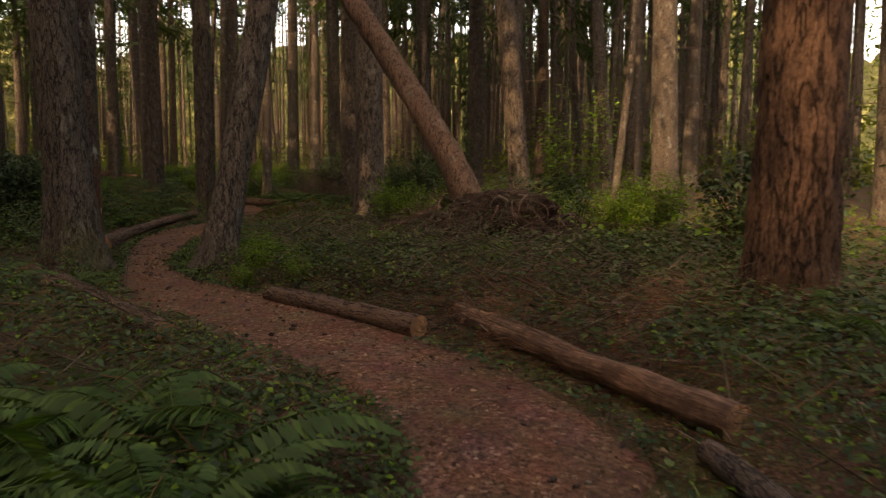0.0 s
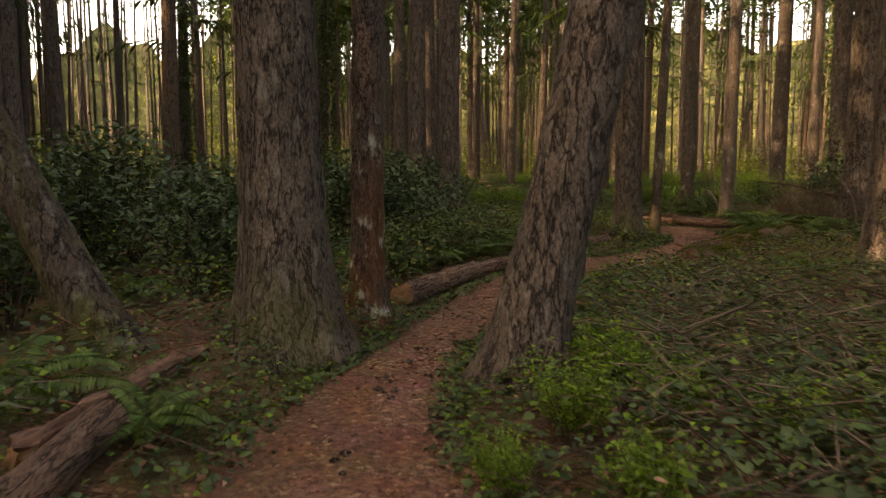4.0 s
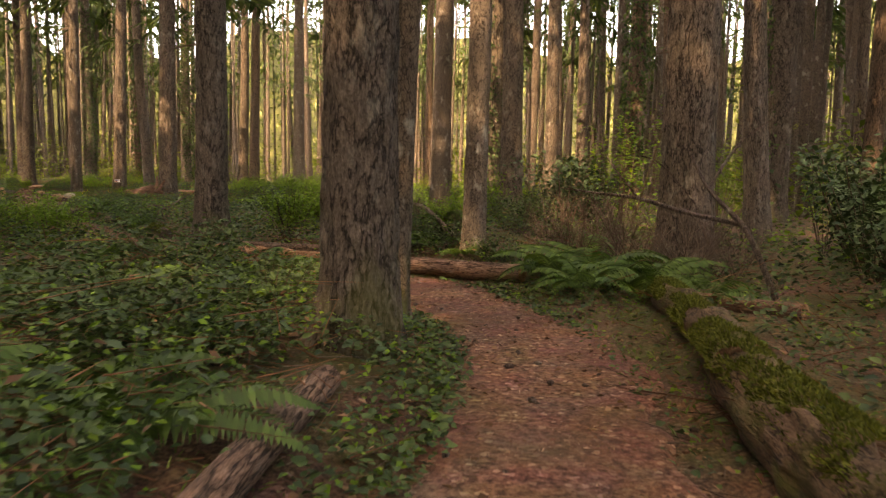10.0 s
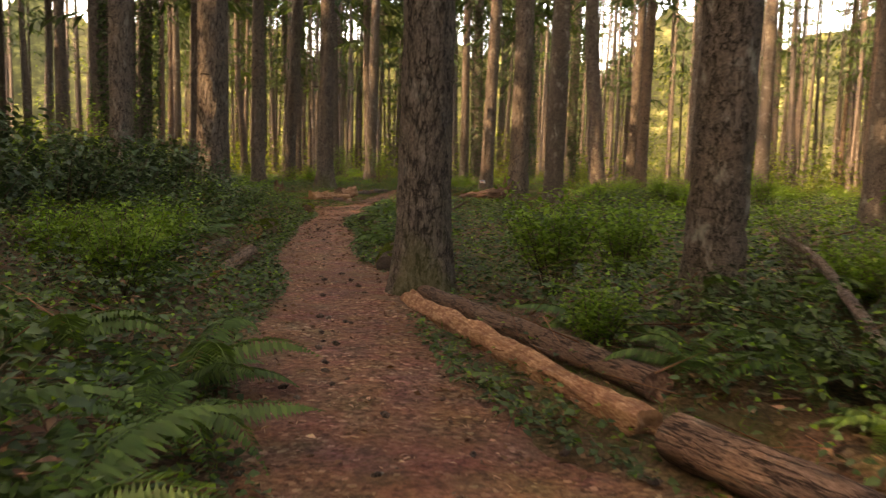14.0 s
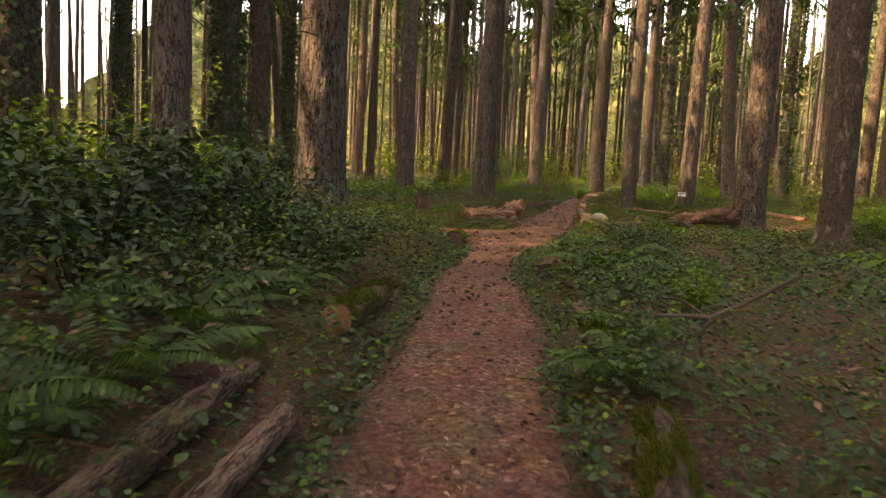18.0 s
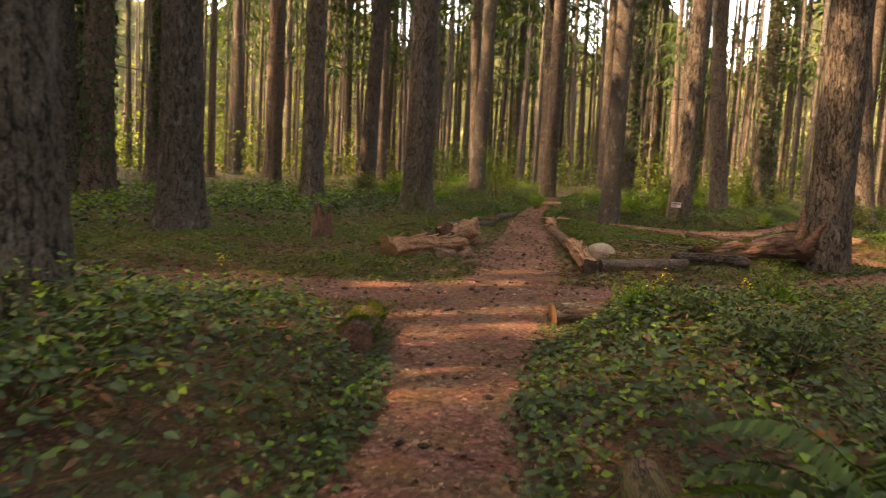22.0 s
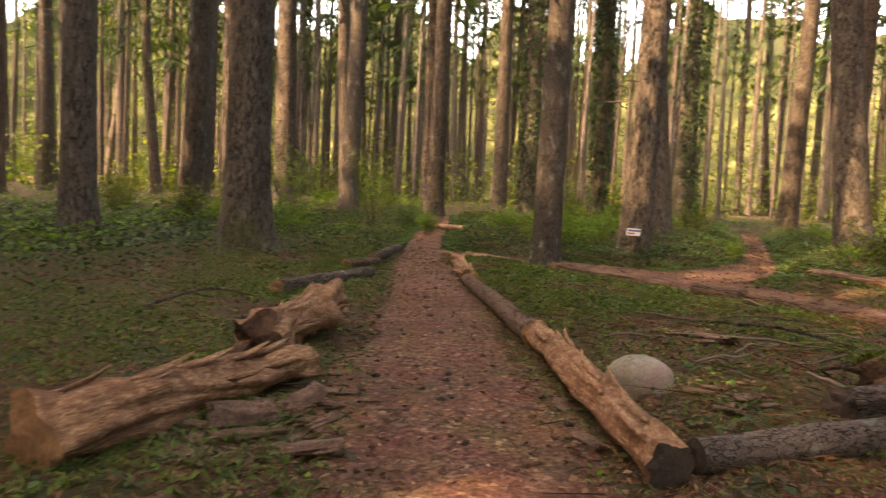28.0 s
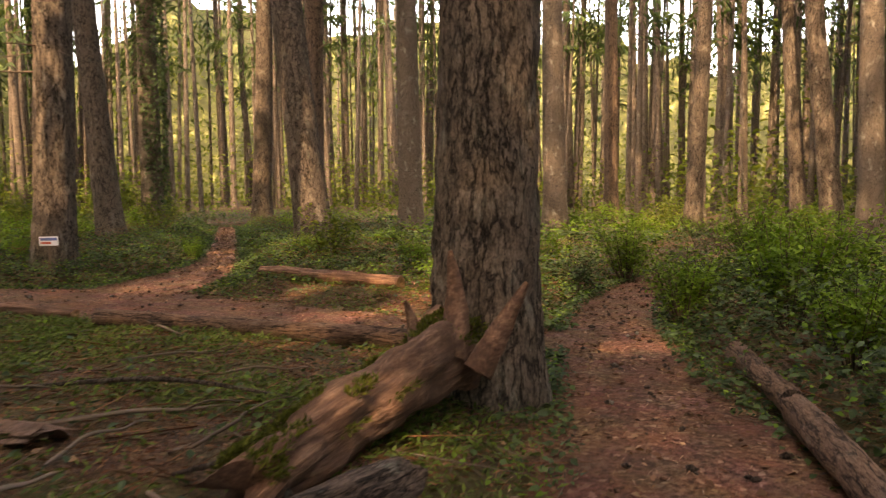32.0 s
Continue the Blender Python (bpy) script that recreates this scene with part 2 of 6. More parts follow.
LOG_GREY = bark_material("grey_log_bark", (0.09, 0.066, 0.053), (0.18, 0.135, 0.11), (0.29, 0.235, 0.2), plate=(22, 22, 12), lichen=0.5)
LOG_MOSSY = bark_material("mossy_log_bark", (0.05, 0.03, 0.019), (0.1, 0.062, 0.038), (0.16, 0.108, 0.07), plate=(13, 13, 3), moss=0.95)
WOOD_PALE = wood_material("pale_bare_wood", (0.08, 0.041, 0.022), (0.28, 0.155, 0.085), (0.5, 0.335, 0.205), along=(18, 18, 6))
TORN_WOOD = wood_material("torn_orange_wood", (0.1, 0.043, 0.021), (0.29, 0.15, 0.08), (0.5, 0.335, 0.205), along=(30, 30, 8), stain_tint=(0.13, 0.054, 0.029), stain_size=9.0)
BARK_FLAKE = wood_material("dry_bark_flake", (0.075, 0.04, 0.027), (0.17, 0.1, 0.07), (0.29, 0.19, 0.14), along=(20, 20, 20))
WOOD_RED = wood_material("red_rotten_wood", (0.035, 0.019, 0.012), (0.115, 0.062, 0.04), (0.26, 0.16, 0.105))
WOOD_END = wood_material("sawn_wood_end", (0.12, 0.065, 0.034), (0.24, 0.13, 0.065), (0.36, 0.21, 0.11), along=(9, 9, 9))
WOOD_DARK_END = wood_material("dark_sawn_end", (0.025, 0.018, 0.014), (0.055, 0.04, 0.032), (0.1, 0.075, 0.06), along=(9, 9, 9))
CLOD = soil_material("torn_dark_earth", [(0.012, 0.008, 0.006), (0.035, 0.023, 0.016), (0.07, 0.047, 0.033), (0.11, 0.075, 0.05)], 0.4, (0.02, 0.013, 0.009), 1.5, 20.0)
MOSS = leaf_material("moss", (0.028, 0.038, 0.007), (0.058, 0.072, 0.012), (0.1, 0.115, 0.022), 0.25, 0.9)
TRAIL = soil_material("trodden_red_soil", [(0.036, 0.016, 0.01), (0.118, 0.058, 0.036), (0.205, 0.112, 0.073), (0.38, 0.25, 0.165)], 0.5, (0.07, 0.034, 0.021), 0.9, 24.0)
FLOOR = soil_material("forest_floor_litter", [(0.02, 0.011, 0.007), (0.075, 0.041, 0.025), (0.145, 0.085, 0.053), (0.24, 0.155, 0.1)], 0.6, (0.04, 0.05, 0.012), 0.9)
IVY_LEAF = leaf_material("trailing_bramble_leaf", (0.014, 0.03, 0.012), (0.031, 0.06, 0.021), (0.062, 0.1, 0.032), 0.25, 0.5)
LIGHT_LEAF = leaf_material("young_green_leaf", (0.048, 0.098, 0.014), (0.082, 0.155, 0.02), (0.125, 0.21, 0.032), 0.45)
SALAL_LEAF = leaf_material("dark_glossy_leaf", (0.014, 0.032, 0.015), (0.028, 0.056, 0.024), (0.055, 0.09, 0.04), 0.2, 0.5)
FERN_LEAF = leaf_material("fern_green", (0.024, 0.052, 0.014), (0.04, 0.083, 0.021), (0.07, 0.125, 0.032), 0.3)
NEEDLE = leaf_material("conifer_needles", (0.014, 0.03, 0.012), (0.03, 0.056, 0.02), (0.06, 0.09, 0.03), 0.3, 0.6)
FAR_LEAF = leaf_material("distant_leaves", (0.04, 0.065, 0.014), (0.078, 0.112, 0.024), (0.15, 0.17, 0.042), 0.5, 0.6)
GRASS = leaf_material("grass_blades", (0.028, 0.05, 0.01), (0.058, 0.092, 0.016), (0.095, 0.13, 0.028), 0.3)
DRY_LEAF = leaf_material("dry_brown_litter", (0.05, 0.024, 0.013), (0.11, 0.058, 0.034), (0.2, 0.122, 0.075), 0.15, 0.8)
CHIP = leaf_material("wood_chips_needles", (0.055, 0.026, 0.015), (0.14, 0.072, 0.042), (0.36, 0.23, 0.15), 0.0, 0.85)
TWIG = leaf_material("grey_brown_twigs", (0.04, 0.026, 0.018), (0.08, 0.056, 0.042), (0.14, 0.108, 0.082), 0.0, 0.85)
RED_TWIG = leaf_material("dead_fern_red_brown", (0.06, 0.024, 0.012), (0.13, 0.055, 0.028), (0.2, 0.1, 0.055), 0.1, 0.85)
STONE = soil_material("pale_granite", [(0.2, 0.175, 0.14), (0.27, 0.245, 0.2), (0.34, 0.31, 0.26), (0.38, 0.35, 0.3)], 0.35, (0.2, 0.18, 0.12), 6.0, 60.0)
SIGN_WHITE = material("white_sign_paint")[0]
SIGN_WHITE.node_tree.nodes["Principled BSDF"].inputs["Base Color"].default_value = (0.75, 0.76, 0.78, 1)
SIGN_BLUE = material("blue_sign_print")[0]
SIGN_BLUE.node_tree.nodes["Principled BSDF"].inputs["Base Color"].default_value = (0.08, 0.13, 0.3, 1)
SIGN_RED = material("red_sign_print")[0]
SIGN_RED.node_tree.nodes["Principled BSDF"].inputs["Base Color"].default_value = (0.5, 0.09, 0.05, 1)
YELLOW = leaf_material("yellow_petals", (0.5, 0.38, 0.02), (0.65, 0.5, 0.03), (0.75, 0.62, 0.06), 0.3)

rng = np.random.default_rng(7)


# ---- mesh helpers ----
def mesh_of(name, verts, faces, mat, smooth=False):
    """A mesh from arrays: verts (n, 3) and faces (m, k) of one size k."""
    verts, faces = np.asarray(verts, dtype=np.float32), np.asarray(faces, dtype=np.int32)
    me = bpy.data.meshes.new(name)
    count, k = faces.shape
    me.vertices.add(len(verts))
    me.vertices.foreach_set("co", verts.ravel())
    me.loops.add(count * k)
    me.loops.foreach_set("vertex_index", faces.ravel())
    me.polygons.add(count)
    me.polygons.foreach_set("loop_start", np.arange(0, count * k, k, dtype=np.int32))
    if smooth:
        me.polygons.foreach_set("use_smooth", np.ones(count, dtype=bool))
    me.update(calc_edges=True)
    me.validate()
    me.materials.append(mat)
    return me


def part(name, me, parent, label="", at=None):
    ob = new(name, me)
    ob.parent = parent
    if at is not None:
        ob.matrix_basis = at
    if label:
        ob["label"] = label
    return ob


def lattice(seed, rows, cols):
    return np.random.default_rng(seed).random((rows, cols))


def wavy(table, u, v):
    """Smooth noise from a table: u wraps round, v is held at the ends."""
    rows, cols = table.shape
    i, j = np.floor(v).astype(int), np.floor(u).astype(int)
    fv, fu = v - i, u - j
    fv, fu = fv * fv * (3 - 2 * fv), fu * fu * (3 - 2 * fu)
    i0, i1 = np.clip(i, 0, rows - 1), np.clip(i + 1, 0, rows - 1)
    j0, j1 = j % cols, (j + 1) % cols
    return (table[i0, j0] * (1 - fu) + table[i0, j1] * fu) * (1 - fv) + (table[i1, j0] * (1 - fu) + table[i1, j1] * fu) * fv


FIELD = np.random.default_rng(3).random((64, 64))


def field(x, y, size):
    """Smooth noise over the ground, about size metres from hill to hill."""
    u, v = np.asarray(x) / size + 500, np.asarray(y) / size + 500
    i, j = np.floor(v).astype(int), np.floor(u).astype(int)
    fv, fu = v - i, u - j
    fv, fu = fv * fv * (3 - 2 * fv), fu * fu * (3 - 2 * fu)
    a = FIELD[i % 64, j % 64] * (1 - fu) + FIELD[i % 64, (j + 1) % 64] * fu
    b = FIELD[(i + 1) % 64, j % 64] * (1 - fu) + FIELD[(i + 1) % 64, (j + 1) % 64] * fu
    return a * (1 - fv) + b * fv


# ---- the trails, the ground ----
MAIN_TRAIL = [(1.35, -8, 0.7), (1.5, -2, 0.75), (1.75, 2.2, 0.75), (0.72, 4.07, 0.68), (-0.9, 5.95, 0.72), (-2.25, 7.35, 0.58), (-3.2, 9.2, 0.42), (-3.85, 11.4, 0.55),
              (-4.2, 13.2, 0.62), (-4.05, 15, 0.7), (-3.9, 16.5, 0.62), (-4.0, 18.5, 0.6), (-4.5, 19.9, 0.62), (-5.4, 21.2, 0.8), (-6.8, 21.8, 0.75),
              (-8.4, 23.1, 0.7), (-10.0, 24.9, 0.72), (-11.7, 26.1, 0.62), (-13.9, 28.4, 0.62), (-15.35, 29.75, 0.55), (-17, 31.7, 0.5), (-18.5, 33.6, 0.75),
              (-20.0, 36.2, 0.65), (-22.1, 39, 0.62), (-24.3, 42, 0.55), (-26.4, 44.8, 0.5), (-29.6, 49.6, 0.5), (-33, 55, 0.5), (-37, 61, 0.5)]
CROSS_TRAIL = [(-27.5, 26.5, 0.6), (-24, 29.8, 0.6), (-21.5, 32.2, 0.65), (-19.6, 34.2, 0.8), (-18.2, 36.1, 0.75), (-17.3, 37.9, 0.8), (-16.95, 39.7, 0.66), (-16.7, 41.7, 0.55),
               (-15.9, 44.8, 0.5), (-13.6, 49, 0.45)]
NORTH_TRAIL = [(-27.0, 45.9, 0.4), (-24.6, 46.0, 0.7), (-22.2, 45.5, 1.0), (-19.9, 44.4, 0.8), (-17.9, 43.2, 0.6), (-16.4, 42.4, 0.5)]
FAR_TRAIL = [(-22.0, 45.4, 0.9), (-21.7, 47.6, 0.75), (-21.75, 49.8, 0.5), (-22.4, 53, 0.45), (-23.2, 56.5, 0.45), (-25, 64, 0.45)]
TRAILS = [MAIN_TRAIL, CROSS_TRAIL, NORTH_TRAIL, FAR_TRAIL]


def smooth_line(points, step=0.2):
    pts = np.array(points, dtype=float)
    pts = np.vstack([2 * pts[0] - pts[1], pts, 2 * pts[-1] - pts[-2]])
    out = []
    for k in range(1, len(pts) - 2):
        n = max(2, int(np.linalg.norm(pts[k + 1, :2] - pts[k, :2]) / step))
        s = np.linspace(0, 1, n, endpoint=False)[:, None]
        p0, p1, p2, p3 = pts[k - 1:k + 3]
        out.append(0.5 * (2 * p1 + (p2 - p0) * s + (2 * p0 - 5 * p1 + 4 * p2 - p3) * s ** 2 + (3 * p1 - p0 - 3 * p2 + p3) * s ** 3))
    return np.vstack(out)


LINES = [smooth_line(t) for t in TRAILS]
ALL_LINE = np.vstack([l[::2] for l in LINES])


def off_trail(x, y):
    """Metres outside the nearest trail's edge; below nought on the trail."""
    x, y = np.atleast_1d(np.asarray(x, float)), np.atleast_1d(np.asarray(y, float))
    best = np.full(x.shape, 1e9)
    for a in range(0, len(ALL_LINE), 60):
        block = ALL_LINE[a:a + 60]
        d = np.sqrt((x[:, None] - block[:, 0]) ** 2 + (y[:, None] - block[:, 1]) ** 2) - block[:, 2]
        best = np.minimum(best, d.min(axis=1))
    return best


def ground_z(x, y):
    x, y = np.atleast_1d(np.asarray(x, float)), np.atleast_1d(np.asarray(y, float))
    d = off_trail(x, y)
    rise = np.clip(d / 0.7, 0, 1)
    z = -0.03 + 0.13 * rise + rise * ((field(x, y, 2.6) - 0.5) * 0.16 + (field(x + 9, y, 0.7) - 0.5) * 0.05)
    z += 0.8 * np.exp(-((x - 1.7) ** 2 + (y - 10.5) ** 2) / 1.1)
    z += 0.42 * np.exp(-((x + 5.4) ** 2 + (y - 25.2) ** 2) / 2.2)
    return z


def gz(x, y):
    return float(ground_z(x, y)[0])


def build_ground():
    near_x, near_y = np.arange(-46, 22.01, 0.3), np.arange(-12, 70.01, 0.3)
    far_x = np.concatenate([[-2500, -900, -350, -160, -100, -70], near_x, [40, 70, 120, 260, 700, 2500]])
    far_y = np.concatenate([[-2500, -900, -350, -160, -80, -40], near_y, [90, 130, 200, 360, 900, 2500]])
    gx, gy = np.meshgrid(far_x, far_y)
    z = ground_z(gx.ravel(), gy.ravel())
    w, h = len(far_x), len(far_y)
    i = (np.arange(h - 1)[:, None] * w + np.arange(w - 1)).ravel()
    ob = new("ground", mesh_of("ground", np.c_[gx.ravel(), gy.ravel(), z], np.c_[i, i + 1, i + w + 1, i + w], FLOOR, True))
    tagged(ob, "dark forest floor of litter, moss and soil", "ground", kind="structure")


def build_trail(name, line, lift, label):
    d = np.gradient(line[:, :2], axis=0)
    d /= np.linalg.norm(d, axis=1)[:, None]
    side = np.c_[d[:, 1], -d[:, 0]]
    cols = np.linspace(-1, 1, 15)
    verts = []
    for k, c in enumerate(cols):
        edge = line[:, 2] * (1 + abs(c) * (0.75 * (field(line[:, 0] + 40 * np.sign(c), line[:, 1], 1.3) - 0.45) + 0.35 * (field(line[:, 0] + 17 * np.sign(c), line[:, 1], 0.33) - 0.45)))
        xy = line[:, :2] + side * (edge * c * 1.12)[:, None]
        z = lift + 0.012 * (1 - c * c) + (field(xy[:, 0], xy[:, 1], 0.5) - 0.5) * 0.025 - (0.055 if abs(c) > 0.99 else 0.0)
        verts.append(np.c_[xy, z])
    verts = np.stack(verts, axis=1).reshape(-1, 3)
    n, w = len(line), len(cols)
    i = (np.arange(n - 1)[:, None] * w + np.arange(w - 1)).ravel()
    ob = new(name, mesh_of(name, verts, np.c_[i, i + 1, i + w + 1, i + w], TRAIL, True))
    tagged(ob, label, "trail", kind="structure")


build_ground()
build_trail("trail_main", LINES[0], 0.006, "trodden reddish soil trail strewn with chips and needles")
build_trail("trail_cross", LINES[1], 0.002, "reddish soil trail crossing the main one")
build_trail("trail_north", LINES[2], 0.0, "wide bare soil trail behind the border logs")
build_trail("trail_far", LINES[3], -0.004, "narrow soil trail leading off into the woods")


# ---- trees ----
def trunk_mesh(name, mat, r0, height, lean=(0, 0), seed=0, segs=14, rings=24, flare=0.55, furrow=0.0, bend=0.0, top=0.35, low_rings=0.5):
    """A tapered trunk from 0.25 m under the ground: root flare with lobes, lean, bend, and furrows cut into the bark."""
    zs = np.concatenate([[-0.25], (np.linspace(0, 1, rings) ** (1 / low_rings)) * height])
    th = np.linspace(0, 2 * np.pi, segs, endpoint=False)
    z, t = np.meshgrid(zs, th, indexing="ij")
    f = np.clip(z / height, 0, 1)
    rad = r0 * (1 - (1 - top) * f)
    r = np.random.default_rng(seed)
    lobes = sum(a * np.cos(k * t + p) for k, a, p in ((3, 0.18, r.random() * 6), (5, 0.14, r.random() * 6), (8, 0.09, r.random() * 6)))
    base = np.exp(-np.clip(z, 0, None) / (r0 * 1.5))
    rad = rad * (1 + flare * base * (0.85 + lobes))
    rad = rad * (1 + 0.06 * (wavy(lattice(seed + 1, 60, 5), t / 2 / np.pi * 5, np.clip(z, 0, None) * 1.2) - 0.5))
    if furrow:
        cells = max(7, int(r0 * 2 * np.pi / 0.075))
        u = t / 2 / np.pi * cells + 1.5 * (wavy(lattice(seed + 3, 200, cells), t / 2 / np.pi * cells, np.clip(z, 0, None) * 4) - 0.5)
        n1 = wavy(lattice(seed + 2, 240, cells), u, np.clip(z, 0, None) * 4.2)
        n2 = wavy(lattice(seed + 4, 240, cells * 3), u * 3, np.clip(z, 0, None) * 9)
        ridge = np.abs(n1 - 0.5) * 2
        rad = rad + furrow * (np.minimum(ridge * 2.2, 1.0) - 0.8) + furrow * 0.35 * (n2 - 0.5)
    cx = lean[0] * z + bend * np.sin(f * 3.0) * height * 0.05
    cy = lean[1] * z + bend * np.cos(f * 2.3 + 1) * height * 0.03
    v = np.stack([cx + rad * np.cos(t), cy + rad * np.sin(t), z], axis=-1).reshape(-1, 3)
    a = (np.arange(rings)[:, None] * segs + np.arange(segs)).ravel()
    b = (np.arange(rings)[:, None] * segs + (np.arange(segs) + 1) % segs).ravel()
    return mesh_of(name, v, np.c_[a, b, b + segs, a + segs], mat, True)


def sticks(origins, ways, lengths, radii, sides=3, droop=0.0, pieces=2):
    """Tapering twigs as one set of vertices and faces."""
    origins, ways = np.asarray(origins, float), np.asarray(ways, float)
    n = len(origins)
    ways = ways / np.linalg.norm(ways, axis=1)[:, None]
    up = np.where(np.abs(ways[:, 2:3]) < 0.9, np.array([[0, 0, 1.0]]), np.array([[1.0, 0, 0]]))
    s = np.cross(ways, up)
    s /= np.linalg.norm(s, axis=1)[:, None]
    w = np.cross(s, ways)
    ang = np.arange(sides) * 2 * np.pi / sides
    ring = np.cos(ang)[None, :, None] * s[:, None] + np.sin(ang)[None, :, None] * w[:, None]
    rows = []
    for k in range(pieces + 1):
        f = k / pieces
        c = origins + ways * (np.asarray(lengths) * f)[:, None]
        c[:, 2] -= droop * (np.asarray(lengths) * f) ** 2
        rows.append(c[:, None] + ring * (np.asarray(radii) * (1 - 0.75 * f))[:, None, None])
    v = np.stack(rows, axis=1).reshape(-1, 3)
    base = (np.arange(n) * (pieces + 1) * sides)[:, None, None]
    k = np.arange(pieces)[None, :, None] * sides
    a, b = np.arange(sides)[None, None], ((np.arange(sides) + 1) % sides)[None, None]
    f = np.stack([base + k + a, base + k + b, base + k + b + sides, base + k + a + sides], axis=-1).reshape(-1, 4)
    return v, f


def leaves(at, yaw, pitch, roll, length, width, fold=0.25, shape="six"):
    """Folded leaves: verts and quads. Each leaf has its stalk end at `at`."""
    n = len(at)
    if shape == "six":
        u = np.array([0, 0.3, 0.72, 1.0, 0.72, 0.3])
        s = np.array([0, 0.5, 0.36, 0, -0.36, -0.5])
        quads = np.array([[0, 1, 2, 3], [0, 3, 4, 5]])
    else:
        u, s = np.array([0, 0.45, 1.0, 0.45]), np.array([0, 0.5, 0, -0.5])
        quads = np.array([[0, 1, 2, 3]])
    x = u[None] * length[:, None]
    y = s[None] * width[:, None]
    z = np.abs(s)[None] * 2 * fold * width[:, None] - 0.25 * (u ** 2)[None] * length[:, None]
    cr, sr = np.cos(roll)[:, None], np.sin(roll)[:, None]
    y, z = y * cr - z * sr, y * sr + z * cr
    cp, sp = np.cos(pitch)[:, None], np.sin(pitch)[:, None]
    x, z = x * cp - z * sp, x * sp + z * cp
    cy, sy = np.cos(yaw)[:, None], np.sin(yaw)[:, None]
    x, y = x * cy - y * sy, x * sy + y * cy
    v = np.stack([x, y, z], axis=-1) + np.asarray(at)[:, None]
    f = (np.arange(n) * len(u))[:, None, None] + quads[None]
    return v.reshape(-1, 3), f.reshape(-1, 4)


def joined(sets):
    vs, fs, k = [], [], 0
    for v, f in sets:
        vs.append(v)
        fs.append(f + k)
        k += len(v)
    return np.vstack(vs), np.vstack(fs)


def crown_mesh(name, seed, low, high, reach, branches, mat=None, per=15, dense=0):
    """Drooping conifer boughs round a bare stem: each bough a row of narrow sprays."""
    r = np.random.default_rng(seed)
    h = low + (high - low) * np.sort(r.random(branches))
    az = r.random(branches) * 2 * np.pi
    size = reach * (1.05 - 0.8 * (h - low) / (high - low)) * (0.6 + 0.6 * r.random(branches))
    at, yaw, pit, lng = [], [], [], []
    for k in range(per):
        f = 0.15 + 0.85 * (k + r.random(branches)) / per
        out = size * f
        at.append(np.c_[np.cos(az) * out, np.sin(az) * out, h + 0.12 * out - 0.10 * out ** 2])
        yaw.append(az + (1 if k % 2 else -1) * (0.5 + 0.7 * r.random(branches)))
        pit.append(-0.1 - 0.8 * r.random(branches))
        lng.append(size * (0.36 - 0.17 * f) * (0.7 + 0.6 * r.random(branches)))
    at, yaw, pit, lng = np.vstack(at), np.concatenate(yaw), np.concatenate(pit), np.concatenate(lng)
    v, f = leaves(at, yaw, pit, (r.random(len(at)) - 0.5) * 1.2, lng, lng * 0.16, 0.1, "four")
    # big sprays high in the crown, added to block the sun
    if dense:
        q = np.c_[r.normal(0, reach * 0.45, dense), r.normal(0, reach * 0.45, dense), low + (high - low) * (0.45 + 0.5 * r.random(dense))]
        big = 0.65 + 0.9 * r.random(dense)
        v, f = joined([(v, f), leaves(q, r.random(dense) * 6.283, (r.random(dense) - 0.6) * 0.9, (r.random(dense) - 0.5) * 0.8, big, big * 0.3, 0.1, "four")])
    return mesh_of(name, v, f, mat or NEEDLE)


def stub_mesh(name, seed, low, high, radius, count):
    """Short dead branches that stay on the lower stem."""
    r = np.random.default_rng(seed)
    az = r.random(count) * 2 * np.pi
    h = low + (high - low) * r.random(count)
    o = np.c_[np.cos(az) * radius * 0.8, np.sin(az) * radius * 0.8, h]
    w = np.c_[np.cos(az), np.sin(az), (r.random(count) - 0.6) * 0.5]
    v, f = sticks(o, w, 0.25 + 1.3 * r.random(count) ** 2, 0.008 + 0.012 * r.random(count), 3, 0.12)
    return mesh_of(name, v, f, TWIG)


CROWNS = [crown_mesh("crown", 40 + k, (10.0, 13.0, 8.5)[k], (27, 30, 25)[k], (3.0, 2.7, 3.2)[k], 50, dense=300) for k in range(3)]
STUBS = [stub_mesh("deadwood", 60 + k, 2.6, 12.0, 0.22, 26) for k in range(3)]


def tree(x, y, radius, mat, label, lean=(0, 0), seed=0, segs=56, rings=150, flare=0.55, furrow=0.02, height=None, crown=True, bend=0.0, group=""):
    """A single fir, its trunk modelled for itself."""
    ob = new("fir_tree")
    ob.matrix_basis = pose(x, y, gz(x, y))
    height = height or 27.0
    part("trunk", trunk_mesh("trunk", mat, radius, height, lean, seed, segs, rings, flare, furrow, bend, low_rings=0.42), ob)
    if crown:
        shift = Matrix.Translation((lean[0] * 16, lean[1] * 16, 0)) @ pose(0, 0, 0, 0, 0, seed * 47)
        part("crown", CROWNS[seed % 3], ob, "", shift)
        if abs(lean[0]) + abs(lean[1]) < 0.06:
            tagged(part("deadwood", STUBS[seed % 3], ob, "", pose(0, 0, 0, 0, 0, seed * 31)), kind="stuff")
    return tagged(ob, label, "tree", group)


def proto_tree(k, mat, radius, label):
    ob = new("fir_tree")
    ob.matrix_basis = pose(0, 0, 0)
    part("trunk", trunk_mesh("trunk", mat, radius, 28.0, ((k % 3 - 1) * 0.008, (k % 2) * 0.01), 100 + k, 16, 26, 0.5, 0.012, 0.25 * (k % 3), low_rings=0.5), ob)
    part("crown", CROWNS[k % 3], ob)
    tagged(part("deadwood", STUBS[k % 3], ob), kind="stuff")
    return tagged(ob, label, "tree", "firs of the stand")


